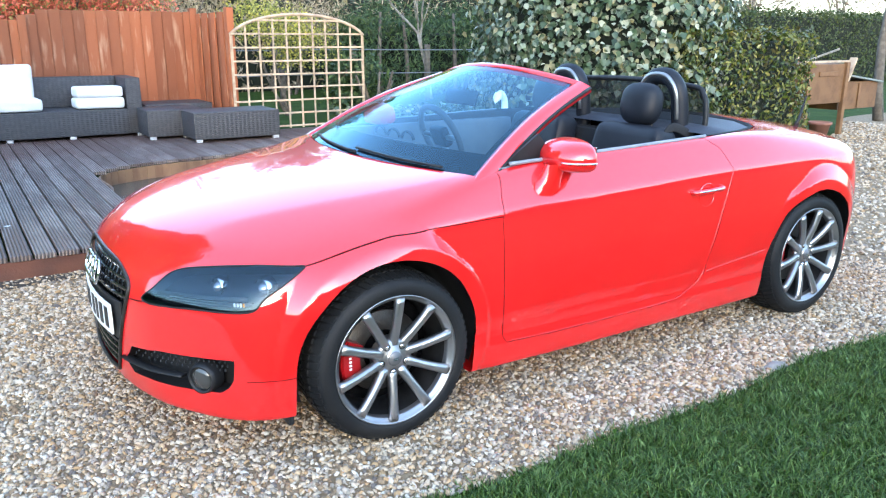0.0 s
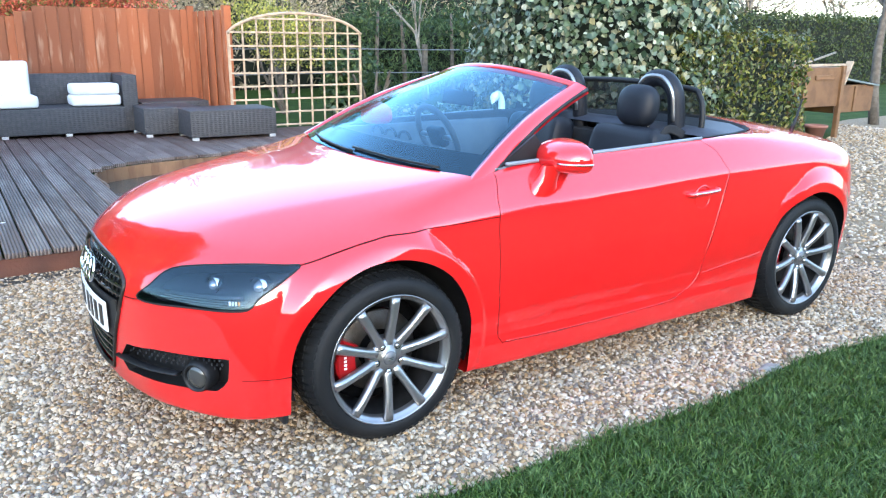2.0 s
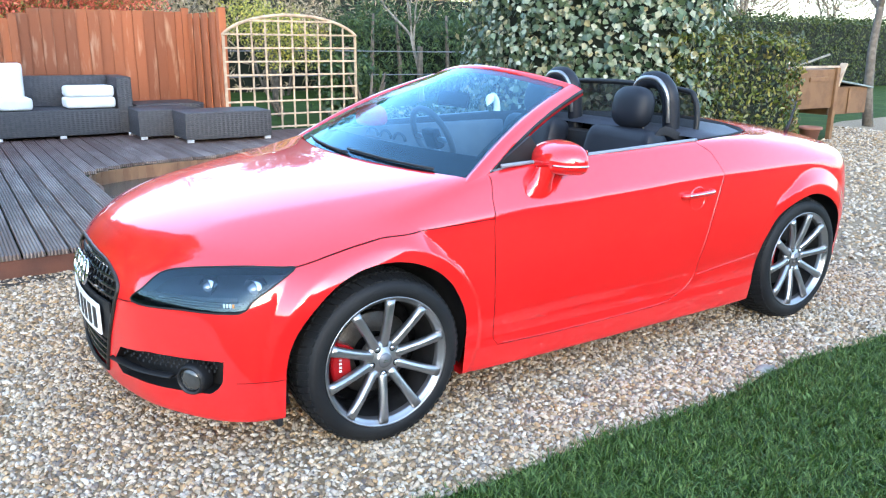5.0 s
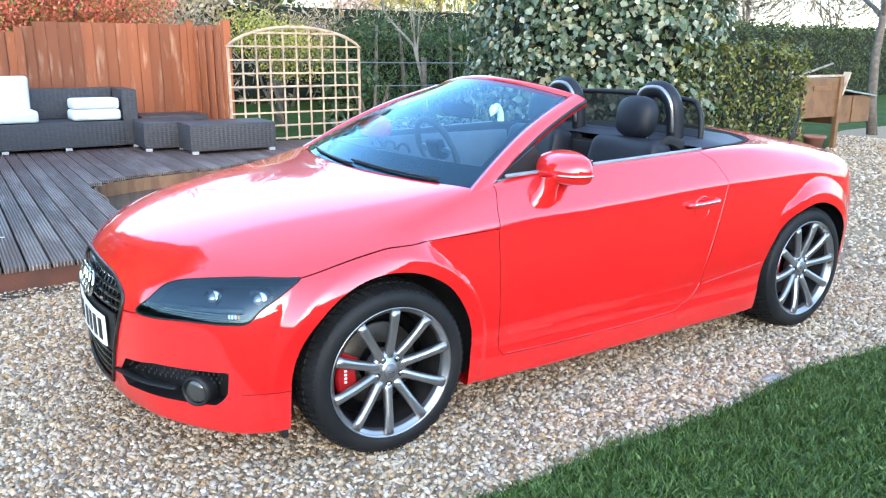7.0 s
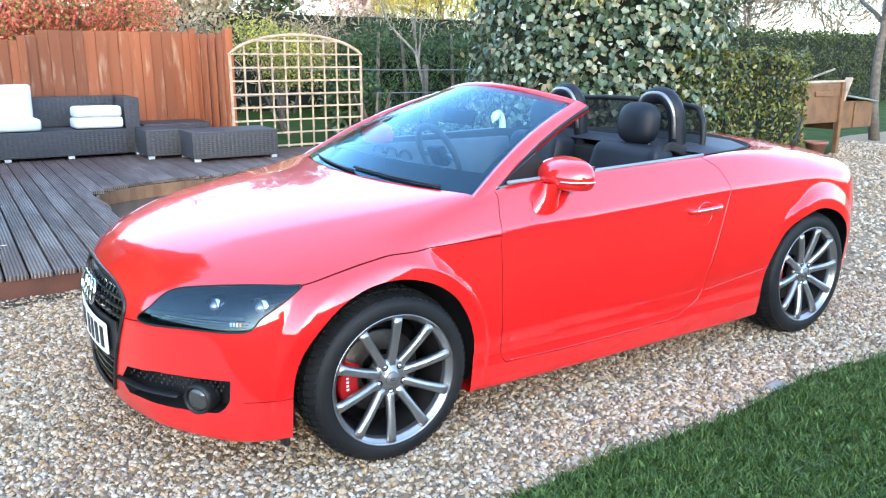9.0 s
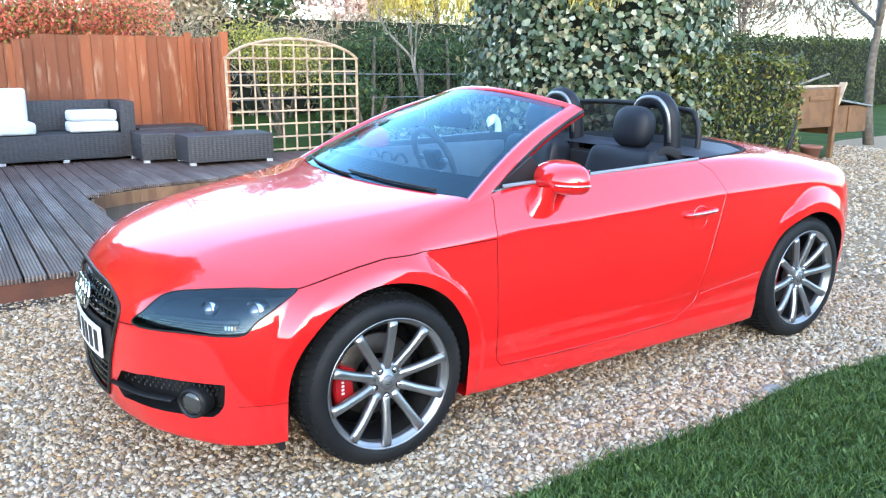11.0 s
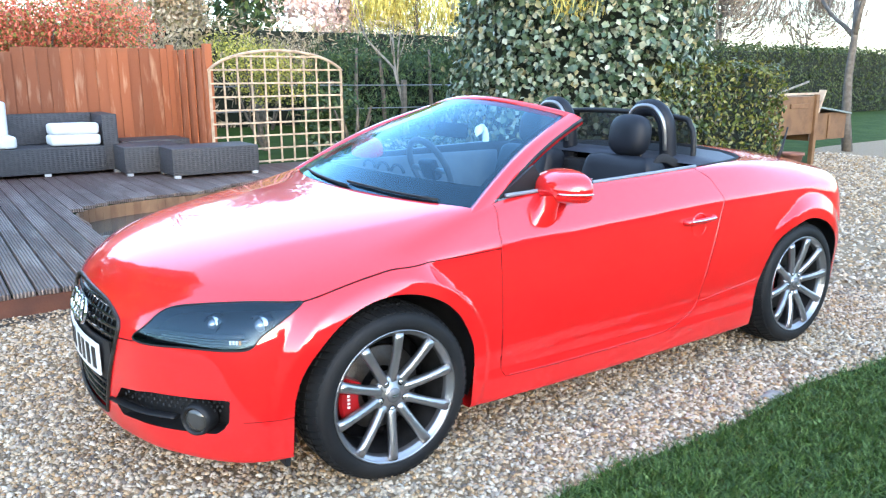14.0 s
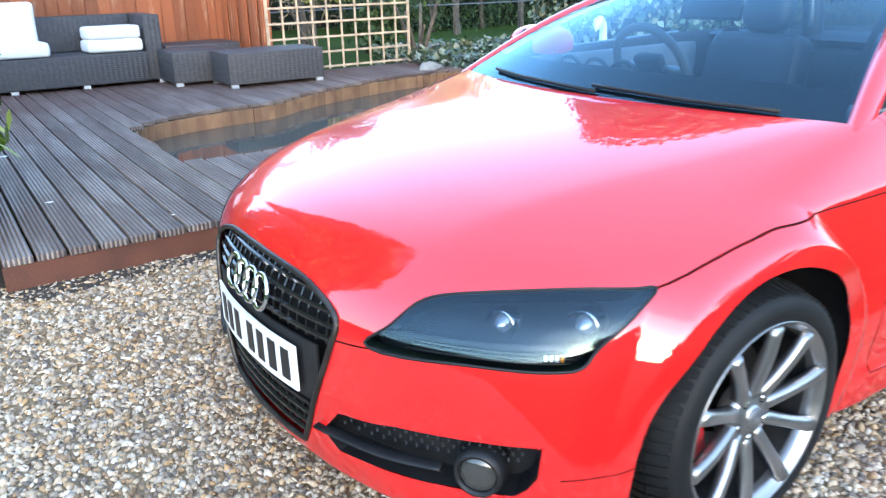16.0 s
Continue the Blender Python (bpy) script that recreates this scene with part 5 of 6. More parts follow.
def box_shell(lo, hi, n, g, rough=0.08):
    """Points and normals over the faces of a clipped block."""
    lo, hi = np.array(lo, float), np.array(hi, float)
    s = hi - lo
    areas = np.array([s[1] * s[2], s[1] * s[2], s[0] * s[2], s[0] * s[2], s[0] * s[1]])
    k = g.choice(5, n, p=areas / areas.sum())
    P = lo + g.uniform(0, 1, (n, 3)) * s
    N = np.zeros((n, 3))
    for face, ax, val, sg in ((0, 0, lo[0], -1), (1, 0, hi[0], 1), (2, 1, lo[1], -1), (3, 1, hi[1], 1), (4, 2, hi[2], 1)):
        P[k == face, ax] = val
        N[k == face, ax] = sg
    P += N * (g.normal(0, rough * 0.5, (n, 1)) + lumps(P, rough, 1.6, 3))
    return P, N


def hedge(name, lo, hi, n, size, mat, label, category="hedge", rough=0.08, seed=1, yaw=0.0, ratio=0.55):
    g = np.random.default_rng(seed)
    P, N = box_shell(lo, hi, n, g, rough)
    h = thing(name, label, category)
    c = [(a + b) / 2 for a, b in zip(lo, hi)]
    part("inner_mass", box_bm(hi[0] - lo[0] - 0.25, hi[1] - lo[1] - 0.25, hi[2] - lo[2] - 0.08, 0.05), M["core"], h, "solid inner core, near-black for the shade among the twigs", pose(c[0], c[1], c[2] - 0.04), smooth=False)
    leaves("leaves", P, N, size, mat, ratio=ratio, seed=seed + 1, parent=h)
    return h


def blob_points(centre, radii, n, g, shell=0.35, lump=0.25, seed=2.0):
    d = g.normal(0, 1, (n, 3))
    d /= np.linalg.norm(d, axis=1)[:, None]
    r = 1 - shell * g.uniform(0, 1, (n, 1)) ** 1.5 + lumps(d, lump, 2.2, seed)
    return np.array(centre) + d * r * np.array(radii), d


def branch_tree(name, base, height, spread, mat, label, seed, radius=0.08, levels=4, category="tree", forks=3):
    g = random.Random(seed)
    vs, fs = [], []
    tips = []

    def grow(p, d, length, r, level):
        path, q = [p], p
        for _ in range(4):
            d = (d + Vector((g.gauss(0, 0.12), g.gauss(0, 0.12), g.gauss(0.02, 0.06)))).normalized()
            q = q + d * length / 4
            path.append(q)
        v2, f2 = tube(path, r, 6 if level < 2 else 4, radii=[r * (1 - 0.12 * k) for k in range(5)])
        o = len(vs)
        vs.extend(v2)
        fs.extend([tuple(i + o for i in f) for f in f2])
        tips.append(q)
        if level < levels:
            for k in range(forks + (level == 0)):
                nd = (d + Vector((g.gauss(0, spread), g.gauss(0, spread), g.gauss(0.1, spread * 0.6)))).normalized()
                grow(path[g.choice((2, 3, 4))], nd, length * g.uniform(0.55, 0.8), r * 0.55, level + 1)

    grow(Vector(base), Vector((0, 0, 1)), height * 0.42, radius, 0)
    tr = thing(name, label, category)
    put("trunk", mesh_from("trunk", vs, fs, mat, True), tr)
    return tr, tips


def ground_at(x, y):
    return float(ground_z(np.array([float(x)]), np.array([float(y)]))[0])


g0 = np.random.default_rng(21)
# tall laurel beside the deck
laurel = thing("laurel_bush", "tall glossy green laurel bush beside the deck", "bush")
n = 26000
ang, zz = g0.uniform(0, 2 * math.pi, n), g0.uniform(0.20, 4.3, n)
c, sn = np.cos(ang), np.sin(ang)
sq = (np.abs(c) ** 4 + np.abs(sn) ** 4) ** -0.25 * (0.72 + 0.28 * ramp(0.1, 0.7, zz)) * (1 - 0.55 * ramp(3.3, 4.5, zz))
N = np.stack([c, sn, 0.35 + 0.8 * ramp(3.5, 4.3, zz)], 1)
P = np.stack([-2.39 + 1.12 * sq * c, 2.20 + 0.82 * sq * sn, zz], 1)
P += N * (lumps(P, 0.20, 1.5, 4) + g0.normal(0, 0.055, (n, 1)))
leaves("leaves", P, N, 0.10, M["laurel"], ratio=0.42, seed=4, parent=laurel, spread=0.38)
part("inner_mass", box_bm(1.7, 1.15, 3.5, 0.3, 3), M["core"], laurel, "solid inner core, near-black for the shade among the twigs", pose(-2.44, 2.20, 2.15))
for k in range(6):
    bar("stem", smooth_path([(-1.9 + 0.1 * random.uniform(-1, 1), 2.0, 0.05), (-1.95 + 0.3 * random.uniform(-1, 1), 2.05 + 0.2 * random.uniform(-1, 1), 0.6), (-1.95 + 0.5 * random.uniform(-1, 1), 2.05, 1.3)], 4), 0.016, M["bark"], laurel, seg=6)

# clipped hedge beyond the car, and the ivy-clad tree
hedge("box_hedge", (5.3, 2.45, 0.05), (7.5, 3.4, 1.45), 11500, 0.058, M["privet"], "clipped green box hedge beside the drive", rough=0.06, seed=7, ratio=0.5)
ivy = thing("ivy_tree", "tree trunk thickly covered in variegated ivy", "tree")
n = 31000
ang, zz = g0.uniform(0, 2 * math.pi, n), g0.uniform(0.05, 4.6, n)
rad = 1.46 - 0.06 * (zz - 1.5).clip(0, None) + 0.09 * np.sin(3 * ang + zz)
N = np.stack([np.cos(ang), np.sin(ang), np.full(n, 0.25)], 1)
P = np.stack([5.66 + rad * np.cos(ang), 4.02 + rad * np.sin(ang), zz], 1) + N * g0.normal(0, 0.075, (n, 1))
leaves("leaves", P, N, 0.077, M["ivy"], ratio=0.85, seed=9, parent=ivy, spread=0.6, droop=1.4, taper=0.62)
# Wide cone behind the ivy, coloured near-black as shade between the leaves.
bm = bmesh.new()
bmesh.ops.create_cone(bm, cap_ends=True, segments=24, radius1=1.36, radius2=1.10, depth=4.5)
part("trunk", bm, M["core"], ivy, "solid core of stems, near-black for the shade under the ivy", pose(5.66, 4.02, 2.25))
n = 900
P = np.stack([g0.normal(4.62, 0.16, n), g0.normal(3.12, 0.14, n), g0.uniform(1.95, 2.9, n)], 1)
leaves("sprig", P, np.tile(np.array([[-0.6, -0.8, 0.2]]), (n, 1)), 0.16, M["willow"], ratio=0.10, droop=5.0, seed=10, parent=ivy, label="yellow-green hanging sprigs")

conifers = thing("conifer_hedge", "row of dark drooping conifers behind a wire fence", "hedge")
part("inner_mass", box_bm(6.2, 0.7, 1.5, 0.2), M["core"], conifers, "solid inner core, near-black for the shade among the twigs", pose(9.3, 12.2, 0.75), smooth=False)
P, N = box_shell((6.0, 11.4, 0.0), (12.5, 12.8, 1.78), 30000, np.random.default_rng(12), 0.40)
leaves("fronds", P, N, 0.13, M["conifer"], ratio=0.20, droop=0.9, seed=13, parent=conifers, spread=0.8)
for k in range(6):
    x = 6.3 + 1.1 * k + random.uniform(-0.35, 0.35)
    bar("trunk", [(x, 11.25, 0.0), (x + random.uniform(-0.1, 0.1), 11.3, 1.0), (x + random.uniform(-0.15, 0.15), 11.35, 1.9)], 0.06, M["bark"], conifers, seg=7, radii=[0.055, 0.045, 0.025])
hedge("tall_hedge", (12.0, 9.5, 0.0), (25.0, 11.5, 2.02), 26000, 0.085, M["far_hedge"], "tall clipped hedge in the distance", rough=0.15, seed=14, ratio=0.5)


# ---- deck furniture ----
def rattan_block(name, parent, x0, x1, y0, y1, z0, z1, label=""):
    ob = part(name, box_bm(x1 - x0, y1 - y0, z1 - z0, 0.012, 2), M["rattan"], parent, label, pose((x0 + x1) / 2, (y0 + y1) / 2, (z0 + z1) / 2))
    return ob


def feet(parent, x0, x1, y0, y1):
    for x in (x0 + 0.05, x1 - 0.05):
        for y in (y0 + 0.03, y1 - 0.03):
            part("foot", box_bm(0.07, 0.05, 0.035, 0.003, 1), M["foot"], parent, "silver foot", pose(x, y, DECK_Z + 0.0175))


sofa = thing("rattan_sofa", "dark woven rattan garden sofa on the deck", "sofa")
rattan_block("seat_base", sofa, -1.85, 0.63, 6.76, 7.56, DECK_Z + 0.035, 0.575)
rattan_block("backrest", sofa, -1.85, 0.63, 7.40, 7.56, 0.578, 0.935)
rattan_block("armrest", sofa, 0.633, 0.80, 6.80, 7.56, DECK_Z + 0.035, 0.935)
feet(sofa, -1.85, -0.60, 6.76, 7.5)
feet(sofa, -0.05, 0.80, 6.76, 7.5)


def cushion(label, x0, x1, y0, y1, z0, z1, tilt=0.0, yaw=0.0):
    bm = box_bm(x1 - x0, y1 - y0, z1 - z0, 0.045, 4)
    for w in bm.verts:
        w.co += Vector((0.008 * math.sin(w.co.y * 13), 0, 0.007 * math.sin(w.co.x * 11 + w.co.y * 9)))
    ob = part("cushion", bm, M["cushion"], None, "", pose((x0 + x1) / 2, (y0 + y1) / 2, (z0 + z1) / 2, tilt, 0, yaw))
    return tagged(ob, label, "cushion", "cushions on the sofa")


cushion("thick white seat cushion lying on the rattan sofa", -0.88, -0.27, 6.80, 7.36, 0.578, 0.715)
cushion("white back cushion leaning upright on the rattan sofa", -0.87, -0.30, 7.20, 7.34, 0.69, 1.09, 10)
cushion("white cushion at the bottom of a stack", 0.08, 0.62, 6.83, 7.30, 0.578, 0.705)
cushion("white cushion on top of a stack", 0.095, 0.61, 6.84, 7.29, 0.706, 0.835, 0, 1.5)
for x0, x1, y0, y1, z1, lb in ((1.11, 2.11, 5.70, 6.30, 0.585, "low dark rattan footstool near the trellis"), (0.73, 1.38, 6.24, 6.90, 0.585, "square dark rattan footstool on the deck"), (0.86, 1.68, 6.93, 7.55, 0.60, "dark rattan corner table by the fence")):
    o = thing("rattan_footstool", lb, "footstool", "rattan footstools")
    rattan_block("woven_box", o, x0, x1, y0, y1, DECK_Z + 0.035, z1)
    feet(o, x0, x1, y0, y1)

# bird droppings and a leaf on the boards
for x, y, r in ((-0.98, 2.35, 0.016), (-1.05, 3.7, 0.02), (-0.55, 1.75, 0.008)):
    bm = bmesh.new()
    bmesh.ops.create_uvsphere(bm, u_segments=10, v_segments=5, radius=r)
    bmesh.ops.scale(bm, vec=(1.3, 0.8, 0.12), verts=bm.verts)
    tagged(part("dropping", bm, M["white_paint"], None, "", pose(x, y, DECK_Z + 0.001)), "small white dropping on the deck boards", "dropping", "droppings on the deck")

# ---- trellis ----
trellis = thing("trellis", "arched pale timber lattice trellis panel", "trellis")
TX0, TX1, TY = 1.83, 3.60, 6.45


def arch_top(x):
    u = (x - TX0) / (TX1 - TX0) * 2 - 1
    return 1.445 + 0.37 * math.sqrt(max(0, 1 - (u * 0.93) ** 2)) - 0.37 * math.sqrt(1 - 0.93 ** 2)


for k in range(11):
    x = TX0 + (TX1 - TX0) * k / 10
    h = arch_top(x) - 0.27
    w = 0.034 if k in (0, 10) else 0.022
    part("upright_slat", box_bm(w, 0.018, h, 0.002, 1), M["pale_wood"], trellis, m=pose(x, TY, 0.27 + h / 2), smooth=False)
for k in range(9):
    z = 0.30 + 0.163 * k
    xs = [x for x in np.linspace(TX0, TX1, 100) if arch_top(x) > z]
    part("cross_slat", box_bm(max(xs) - min(xs), 0.016, 0.022, 0.002, 1), M["pale_wood"], trellis, m=pose((max(xs) + min(xs)) / 2, TY - 0.018, z), smooth=False)
v2, f2 = tube([(x, TY - 0.005, arch_top(x)) for x in np.linspace(TX0 - 0.015, TX1 + 0.015, 30)], 0.02, 8, flat=0.8)
put("arched_rail", mesh_from("arched_rail", v2, f2, M["pale_wood"], True), trellis, "curved top rail")

# ---- swan ornament beside the pond ----
neck = smooth_path([(3.40, 3.02, 0.30), (3.36, 3.0, 0.50), (3.41, 3.03, 0.70), (3.40, 3.02, 0.82), (3.335, 2.99, 0.885), (3.26, 2.94, 0.86), (3.20, 2.90, 0.80)], 6)
v2, f2 = tube(neck, 0.04, 12, radii=[0.042 - 0.022 * (k / (len(neck) - 1)) + (0.016 if k > len(neck) - 9 and k < len(neck) - 4 else 0) - (0.014 if k > len(neck) - 3 else 0) for k in range(len(neck))])
bm = bmesh.new()
bmesh.ops.create_uvsphere(bm, u_segments=20, v_segments=12, radius=0.2)
bmesh.ops.scale(bm, vec=(1.5, 0.8, 0.75), verts=bm.verts)
bmesh.ops.translate(bm, vec=(3.58, 3.1, 0.27), verts=bm.verts)
base = [bm.verts.new(p) for p in v2]
for f in f2:
    bm.faces.new([base[i] for i in f])
tagged(part("swan_ornament", bm, M["white_paint"]), "white swan garden ornament with a curved neck", "ornament")

# ---- hen house by the hedge ----
hutch = thing("hen_house", "raised brown timber hen house with a side nest box", "hen house")
hz = ground_at(9, 3.2)
part("body_box", box_bm(0.90, 0.75, 0.52, 0.006, 1), M["hutch"], hutch, "", pose(8.76, 3.40, hz + 0.70))
for x in (8.34, 9.19):
    for y in (3.02, 3.78):
        part("leg", box_bm(0.07, 0.06, 0.98, 0.004, 1), M["hutch"], hutch, "", pose(x, y, hz + 0.49))
nb = part("nest_box", box_bm(0.95, 0.55, 0.38, 0.006, 1), M["hutch"], hutch, "side nest box", pose(9.70, 3.38, hz + 0.52))
part("nest_lid", box_bm(1.06, 0.64, 0.025, 0.004, 1), M["felt"], nb, "grey felt lid", pose(0.02, 0, 0.235, 0, 7, 0))
part("corner_batten", box_bm(0.05, 0.02, 0.34, 0.003, 1), M["hutch"], nb, "", pose(0.0, -0.286, 0))
part("name_board", box_bm(0.42, 0.02, 0.06, 0.003, 1), M["hutch"], hutch, "", pose(8.78, 3.016, hz + 0.83))
part("roof_frame", box_bm(1.0, 0.03, 0.03, 0.003, 1), M["pale_wood"], hutch, "pale roof batten", pose(8.80, 3.75, hz + 1.02))
part("roof_frame", box_bm(1.0, 0.03, 0.03, 0.003, 1), M["pale_wood"], hutch, "pale roof batten", pose(8.76, 3.05, hz + 0.99))
part("roof_lid", box_bm(0.03, 0.10, 0.34, 0.004, 1), M["pale_wood"], hutch, "pale strip of the raised roof lid", pose(9.32, 3.05, hz + 0.88, 0, 25, 0))
part("prop_stick", box_bm(0.7, 0.02, 0.025, 0.003, 1), M["pale_bark"], hutch, "", pose(8.75, 3.1, hz + 1.08, 0, -12, 0))
pot = put("flower_pot", mesh_from("flower_pot", *lathe([(0.0, 0.0), (0.09, 0.0), (0.13, 0.2), (0.15, 0.2), (0.15, 0.235), (0.125, 0.235), (0.11, 0.18), (0, 0.18)], 24), M["terracotta"], True), None, "", pose(8.45, 2.85, hz, 90, 0, 0))
tagged(pot, "terracotta pot standing on the gravel", "flower pot")

# ---- trees beyond ----
branch_tree("garden_tree", (11.5, 3.72, 0.0), 6.4, 0.4, M["bark"], "bare young tree with a forked grey trunk", 3, 0.085, 5)
for k, (x, y, h, sd) in enumerate(((20.0, 12.5, 7.0, 5), (24.0, 15.0, 8.0, 8), (17.0, 13.5, 6.5, 11), (28.0, 14.0, 7.0, 13), (14.5, 15.5, 7.5, 17))):
    bare, _ = branch_tree("bare_tree", (x, y, 0.0), h, 0.5, M["pale_bark"], "leafless tree behind the hedge", sd, 0.08, 5, forks=3)
    gk = np.random.default_rng(sd)
    pk, nk = blob_points((x, y, h * 0.56), (2.4, 1.6, h * 0.36), 2600, gk, 0.9, 0.4, sd)
    leaves("twig_crown", pk, nk, 0.5, M["bare_twig"], ratio=0.035, droop=-2.0, seed=sd, parent=bare)


def leafy(name, label, base, centre, radii, n, size, mat, seed, ratio=0.55, droop=0.3, shell=0.5, category="tree", lump=0.35, trunk=0.1, blobs=7):
    t_ob = thing(name, label, category)
    g = np.random.default_rng(seed)
    Ps, Ns = [], []
    for k in range(blobs):
        c = np.array(centre) + g.uniform(-0.55, 0.55, 3) * np.array(radii)
        p, nn = blob_points(c, np.array(radii) * g.uniform(0.4, 0.62), n // blobs, g, shell, lump, seed + k)
        Ps.append(p)
        Ns.append(nn)
    leaves("crown", np.concatenate(Ps), np.concatenate(Ns), size, mat, ratio=ratio, droop=droop, seed=seed, parent=t_ob)
    for k in range(4):
        e = np.array(centre) + g.uniform(-0.5, 0.5, 3) * np.array(radii)
        bar("trunk" if k == 0 else "limb", smooth_path([base, (np.array(base) * 0.5 + e * 0.5 + g.normal(0, 0.1, 3)), e], 4), trunk, M["bark"], t_ob, seg=6, radii=[trunk * (1 - 0.08 * q) for q in range(9)])
    return t_ob


for k, (x, sd) in enumerate(((-3.4, 31), (-1.6, 32), (0.1, 33), (1.2, 34))):
    leafy("red_shrub", "red-leaved shrub showing above the fence", (x, 9.3, 0.0), (x, 9.3, 1.95), (1.25, 0.9, 0.85), 12000, 0.046, M["photinia"], sd, category="shrub", trunk=0.04)
leafy("yellow_shrub", "yellow-green shrub behind the trellis", (3.4, 8.6, 0.1), (3.4, 8.8, 1.45), (1.0, 0.7, 0.6), 5000, 0.045, M["moss"], 41, category="shrub", trunk=0.03)
leafy("green_shrub", "dark green shrub on the lawn", (4.3, 8.3, 0.1), (4.3, 8.3, 0.65), (0.55, 0.5, 0.6), 1800, 0.09, M["conifer"], 42, category="shrub", trunk=0.03)
leafy("conifer_tree", "dark evergreen tree in the distance", (6.2, 18.0, 0), (6.2, 18.0, 4.2), (1.6, 1.6, 2.4), 4200, 0.22, M["conifer"], 43, ratio=0.4)
leafy("twiggy_shrub", "pale brown leafless shrub thick with twigs", (2.6, 12.5, 0), (2.6, 12.5, 1.7), (1.9, 0.9, 1.0), 7000, 0.09, M["twig"], 47, ratio=0.16, droop=-1.5, shell=0.9, category="shrub", trunk=0.03)
leafy("twiggy_shrub", "pale brown leafless shrub thick with twigs", (5.2, 13.0, 0), (5.2, 13.0, 1.6), (1.5, 0.9, 0.9), 6000, 0.09, M["twig"], 49, ratio=0.16, droop=-1.5, shell=0.9, category="shrub", trunk=0.03)
leafy("blossom_tree", "pale pink blossom tree in the distance", (9.2, 18.0, 0), (9.2, 18.0, 3.7), (2.4, 1.6, 1.9), 6000, 0.16, M["blossom"], 44, shell=0.9, lump=0.5)
leafy("willow_tree", "yellow-green weeping willow in the distance", (10.8, 16.0, 0), (10.8, 16.0, 3.6), (2.3, 1.6, 2.0), 7000, 0.30, M["willow"], 45, ratio=0.12, droop=6.0, shell=0.8)
leafy("budding_tree", "pale brown budding tree behind the fence", (3.2, 15.0, 0), (3.2, 15.0, 2.6), (1.6, 1.3, 1.0), 4500, 0.11, M["twig"], 46, shell=0.7)
for x, y, h, sd in ((1.6, 13.0, 6.0, 51), (5.0, 16.0, 6.5, 52), (12.8, 18.5, 8.0, 53), (7.6, 20.0, 8.0, 54)):
    branch_tree("bare_tree", (x, y, 0.0), h, 0.45, M["pale_bark"], "leafless pale-barked tree behind the garden", sd, 0.08, 5)

# wire fence with posts before the conifers
for x in (3.9, 5.3, 6.9, 8.4, 9.9):
    o = part("fence_post", box_bm(0.09, 0.09, 1.15, 0.01, 1), M["bark"], None, "", pose(x, 10.2, 0.70))
    tagged(o, "weathered wooden post of a wire fence", "fence post", "wire fence posts")
for z in (0.75, 1.18):
    o = bar("fence_wire", [(3.0 + k, 10.15, z + 0.01 * math.sin(k)) for k in range(9)], 0.010, M["door_grey"], None, "", seg=6)
    tagged(o, "thin grey wire strained between posts", "wire")
# pale many-stemmed shrub right of the trellis
st = thing("bare_shrub", "pale many-stemmed leafless shrub", "shrub")
for k in range(7):
    a = k * 0.9
    bar("stem", smooth_path([(4.02, 6.9, 0.15), (4.02 + 0.12 * math.cos(a), 6.9 + 0.1 * math.sin(a), 0.45), (4.02 + 0.28 * math.cos(a), 6.9 + 0.25 * math.sin(a), 0.8 + 0.15 * math.sin(k * 2.3))], 5), 0.03, M["bark"], st, seg=7, radii=[0.04 - 0.0025 * q for q in range(11)])
branch_tree("slim_tree", (7.15, 10.45, 0.1), 3.4, 0.16, M["pale_bark"], "slim pale tree before the conifer hedge", 61, 0.05, 2, forks=2)

# ground cover and rocks beyond the pond
gc = thing("ground_cover", "low grey-green ground cover plants by the pond", "plants", kind="stuff")
n = 2600
P = np.stack([g0.uniform(3.5, 6.2, n), g0.uniform(5.6, 7.4, n), g0.uniform(0.15, 0.42, n)], 1)
leaves("foliage", P, np.tile(np.array([[0, 0, 1.0]]), (n, 1)), 0.09, M["ivy"], seed=71, parent=gc, ratio=0.6)


def rock(label, x, y, z, sx, sy, sz, seed):
    bm = bmesh.new()
    bmesh.ops.create_icosphere(bm, subdivisions=3, radius=1)
    for w in bm.verts:
        d = 1 + 0.35 * noise.noise(w.co * 1.3 + Vector((seed, 0, 0))) + 0.12 * noise.noise(w.co * 4 + Vector((0, seed, 0)))
        w.co = Vector((w.co.x * sx * d, w.co.y * sy * d, max(-0.6, w.co.z) * sz * d))
    return tagged(part("rock", bm, M["stone"], None, "", pose(x, y, z)), label, "rock", "garden rocks")


rock("pale rough rock at the foot of the laurel", -1.50, 1.86, 0.13, 0.10, 0.09, 0.075, 1)
rock("grey rock half under the laurel", -1.80, 2.0, 0.12, 0.14, 0.10, 0.06, 2)
rock("small mossy rock beside the deck", -1.36, 1.72, 0.11, 0.06, 0.05, 0.05, 3)
rock("pale rock beside the pond", 3.45, 5.75, 0.22, 0.16, 0.13, 0.10, 4)
rock("grey rock in the plants", 4.5, 7.3, 0.25, 0.2, 0.15, 0.12, 5)
rock("pale stone lying at the lawn edge", 1.72, -1.235, 0.004, 0.07, 0.035, 0.018, 6)

# soil along the deck and under the laurel
X, Y = np.meshgrid(np.linspace(-4, 4.2, 60), np.linspace(0, 1, 8), indexing="ij")
Y = np.where(X < -1.25, knots(X, -4.0, 1.0, -2.0, 1.50, -1.3, 1.62, 5.0, 1.62), 1.43 + 0.02 * np.sin(X * 7)) * (1 - Y) + np.where(X < -1.25, 3.4, 1.66) * Y
V = np.stack([X, Y, ground_z(X, Y) + 0.012], -1).reshape(-1, 3)
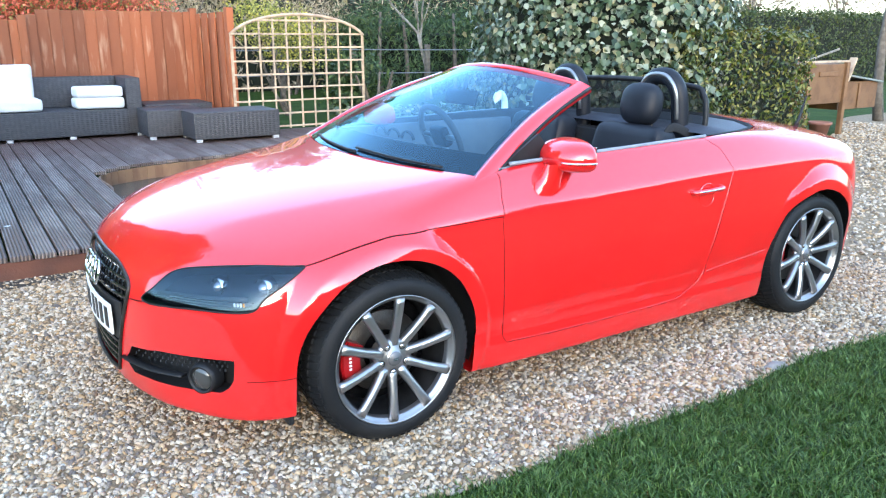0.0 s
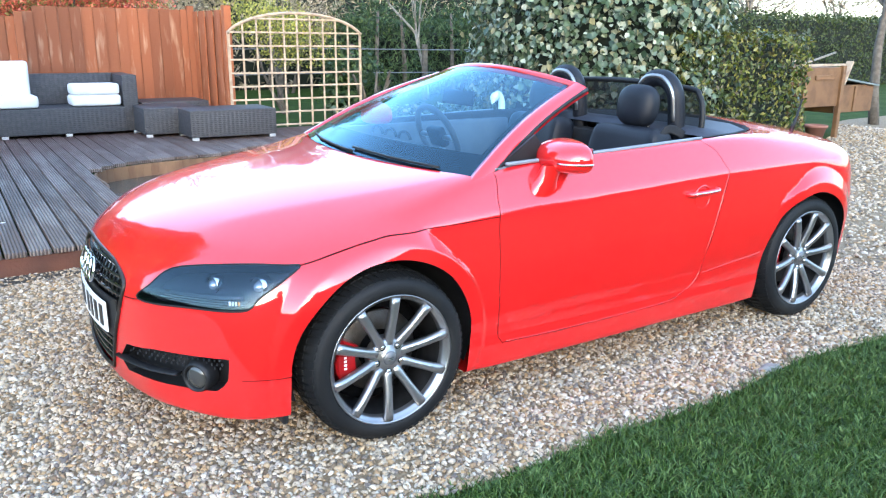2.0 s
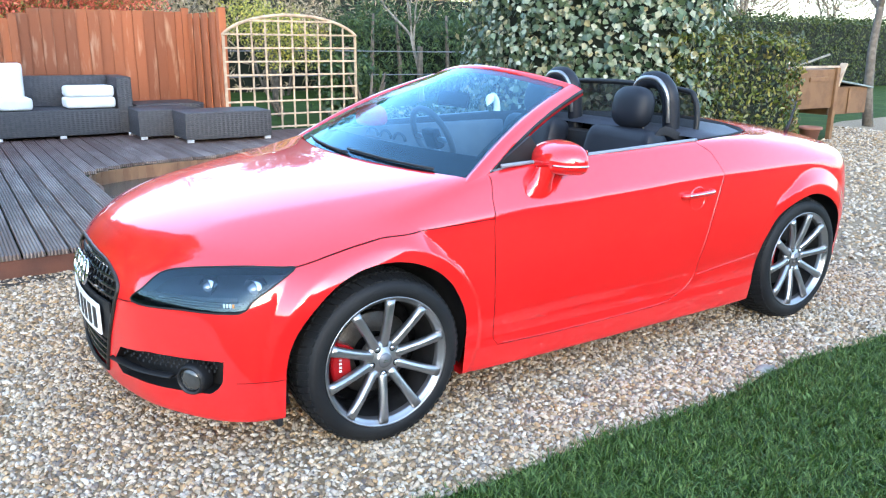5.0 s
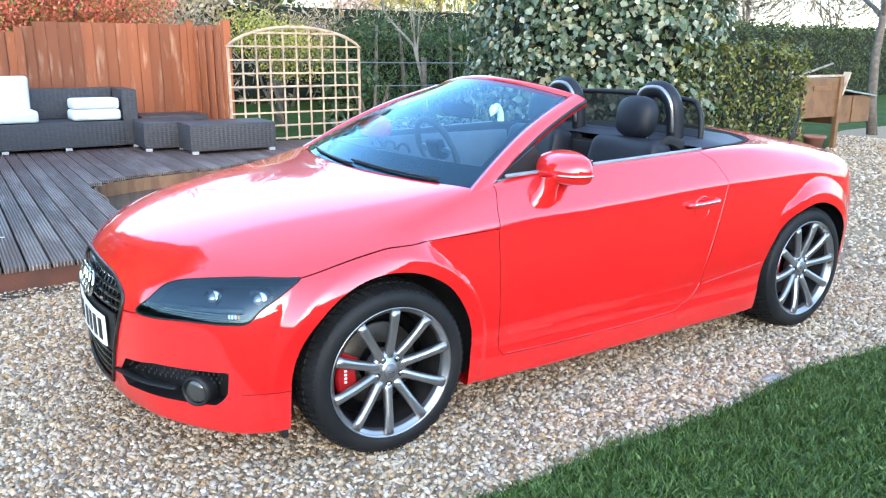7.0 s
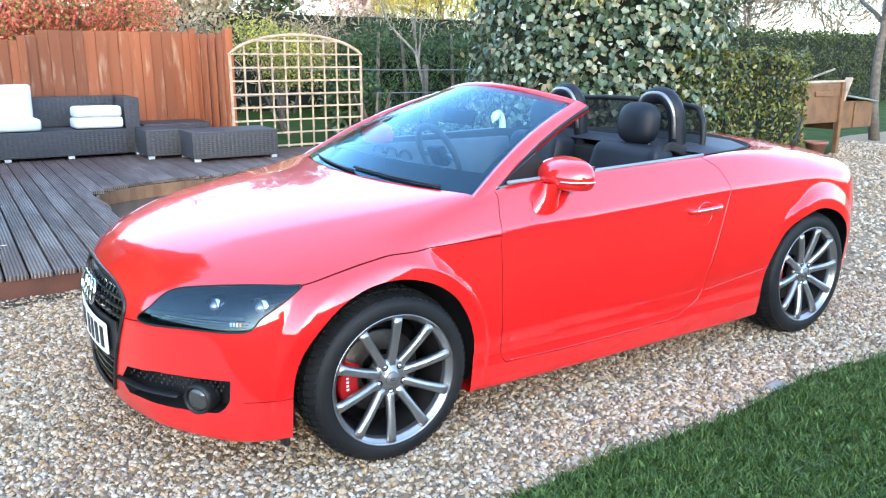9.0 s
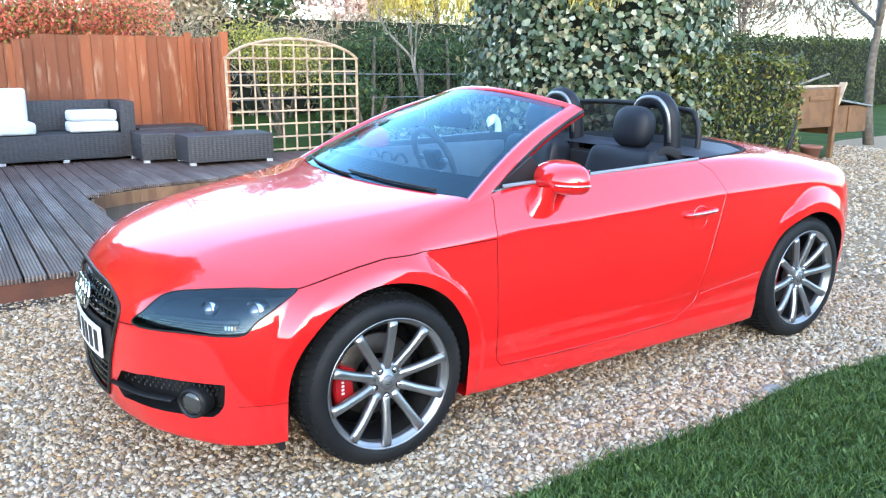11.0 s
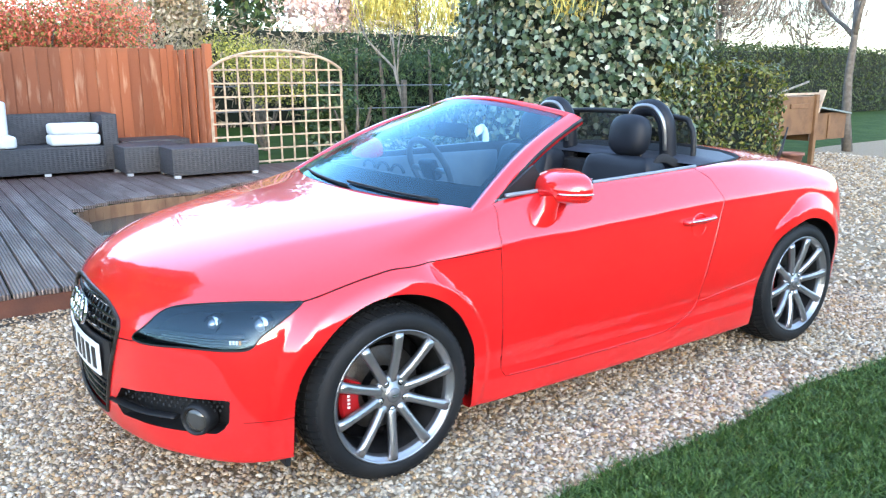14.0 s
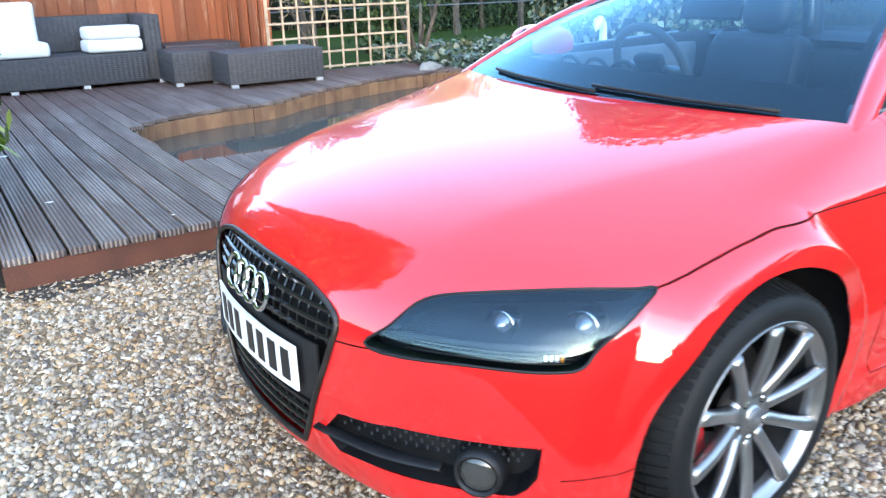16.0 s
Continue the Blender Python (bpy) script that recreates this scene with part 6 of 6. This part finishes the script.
i = (np.arange(59)[:, None] * 8 + np.arange(7)[None]).ravel()
tagged(new("soil", quick_mesh("soil", V, np.stack([i, i + 8, i + 9, i + 1], 1), M["soil"], True)), "dark mossy soil beside the deck", "soil", kind="structure")

hedge("twiggy_hedge", (-9.0, 14.2, 0.0), (17.0, 15.2, 2.45), 17000, 0.20, M["twig"], "pale brown leafless hedge behind the fence", rough=0.35, seed=85, ratio=0.16)

# hedges that close the garden behind the camera
hedge("garden_hedge", (-40.0, -17.0, 0.0), (70.0, -15.5, 2.6), 7000, 0.40, M["far_hedge"], "tall clipped hedge across the lawn", rough=0.2, seed=81)
hedge("garden_hedge", (-22.0, -15.0, 0.0), (-20.5, 20.0, 2.5), 6000, 0.40, M["far_hedge"], "tall clipped hedge across the lawn", rough=0.2, seed=82)

leafy("evergreen_tree", "dark evergreen tree beyond the lawn", (-3.0, -14.0, 0), (-3.0, -14.0, 2.6), (2.0, 1.6, 2.0), 2600, 0.3, M["far_hedge"], 91)
leafy("evergreen_tree", "dark evergreen tree beyond the lawn", (9.5, -13.5, 0), (9.5, -13.5, 2.8), (2.4, 1.6, 2.2), 2600, 0.3, M["far_hedge"], 92)

# ---- gravel and grass last ----
def near_drive(x, y):
    """The drive in the open, without what the car stands over."""
    return on_drive(x, y) & ((np.abs(y) > 0.50) | (x < -0.15) | (x > 2.6))


pebbles("gravel", 118000, (-2.4, -1.45), (3.7, 1.60), 0.0066, 0.0112, near_drive, "loose pale pea gravel on the drive")
pebbles("gravel", 27000, (3.7, -1.6), (11.0, 4.0), 0.011, 0.017, on_drive, "loose pale pea gravel further along the drive")
pebbles("gravel", 7000, (-6.0, -1.5), (-2.4, 1.4), 0.016, 0.026, on_drive, "loose pale pea gravel nearer the gate")


def turf(n, lo, hi, w, size, label):
    x, y = g0.uniform(lo[0], hi[0], n), g0.uniform(lo[1], hi[1], n)
    ok = y < lawn_edge(x) + g0.normal(0, 0.018, n)
    x, y = x[ok], y[ok]
    n = len(x)
    clump = 0.55 + 0.45 * (np.sin(x * 23 + 3 * np.sin(y * 17)) * np.sin(y * 29 + 2 * np.sin(x * 13)) * 0.5 + 0.5)
    h, a, lean = size * g0.uniform(0.36, 1.0, n) * clump, g0.uniform(0, 6.28, n), g0.normal(0, 0.42 * size, (n, 2))
    z = ground_z(x, y)
    b0 = np.stack([x - w * np.cos(a), y - w * np.sin(a), z], 1)
    b1 = np.stack([x + w * np.cos(a), y + w * np.sin(a), z], 1)
    m0 = np.stack([x + lean[:, 0] * 0.4 - w * 0.8 * np.cos(a), y + lean[:, 1] * 0.4 - w * 0.8 * np.sin(a), z + h * 0.6], 1)
    m1 = np.stack([x + lean[:, 0] * 0.4 + w * 0.8 * np.cos(a), y + lean[:, 1] * 0.4 + w * 0.8 * np.sin(a), z + h * 0.6], 1)
    tp = np.stack([x + lean[:, 0], y + lean[:, 1], z + h], 1)
    P = np.stack([b0, b1, m1, m0, tp], 1).reshape(-1, 3)
    i = np.arange(n)[:, None] * 5
    F = np.concatenate([i + np.array([[0, 1, 2]]), i + np.array([[0, 2, 3]]), i + np.array([[3, 2, 4]])])
    tagged(new("grass", quick_mesh("grass", P, F, M["grass"], True)), label, "grass", kind="stuff")


turf(172000, (-0.7, -2.6), (4.4, -1.2), 0.0023, 0.050, "short green lawn grass blades")
turf(40000, (-7.0, -7.5), (11.0, -1.2), 0.010, 0.045, "short green lawn grass across the garden")
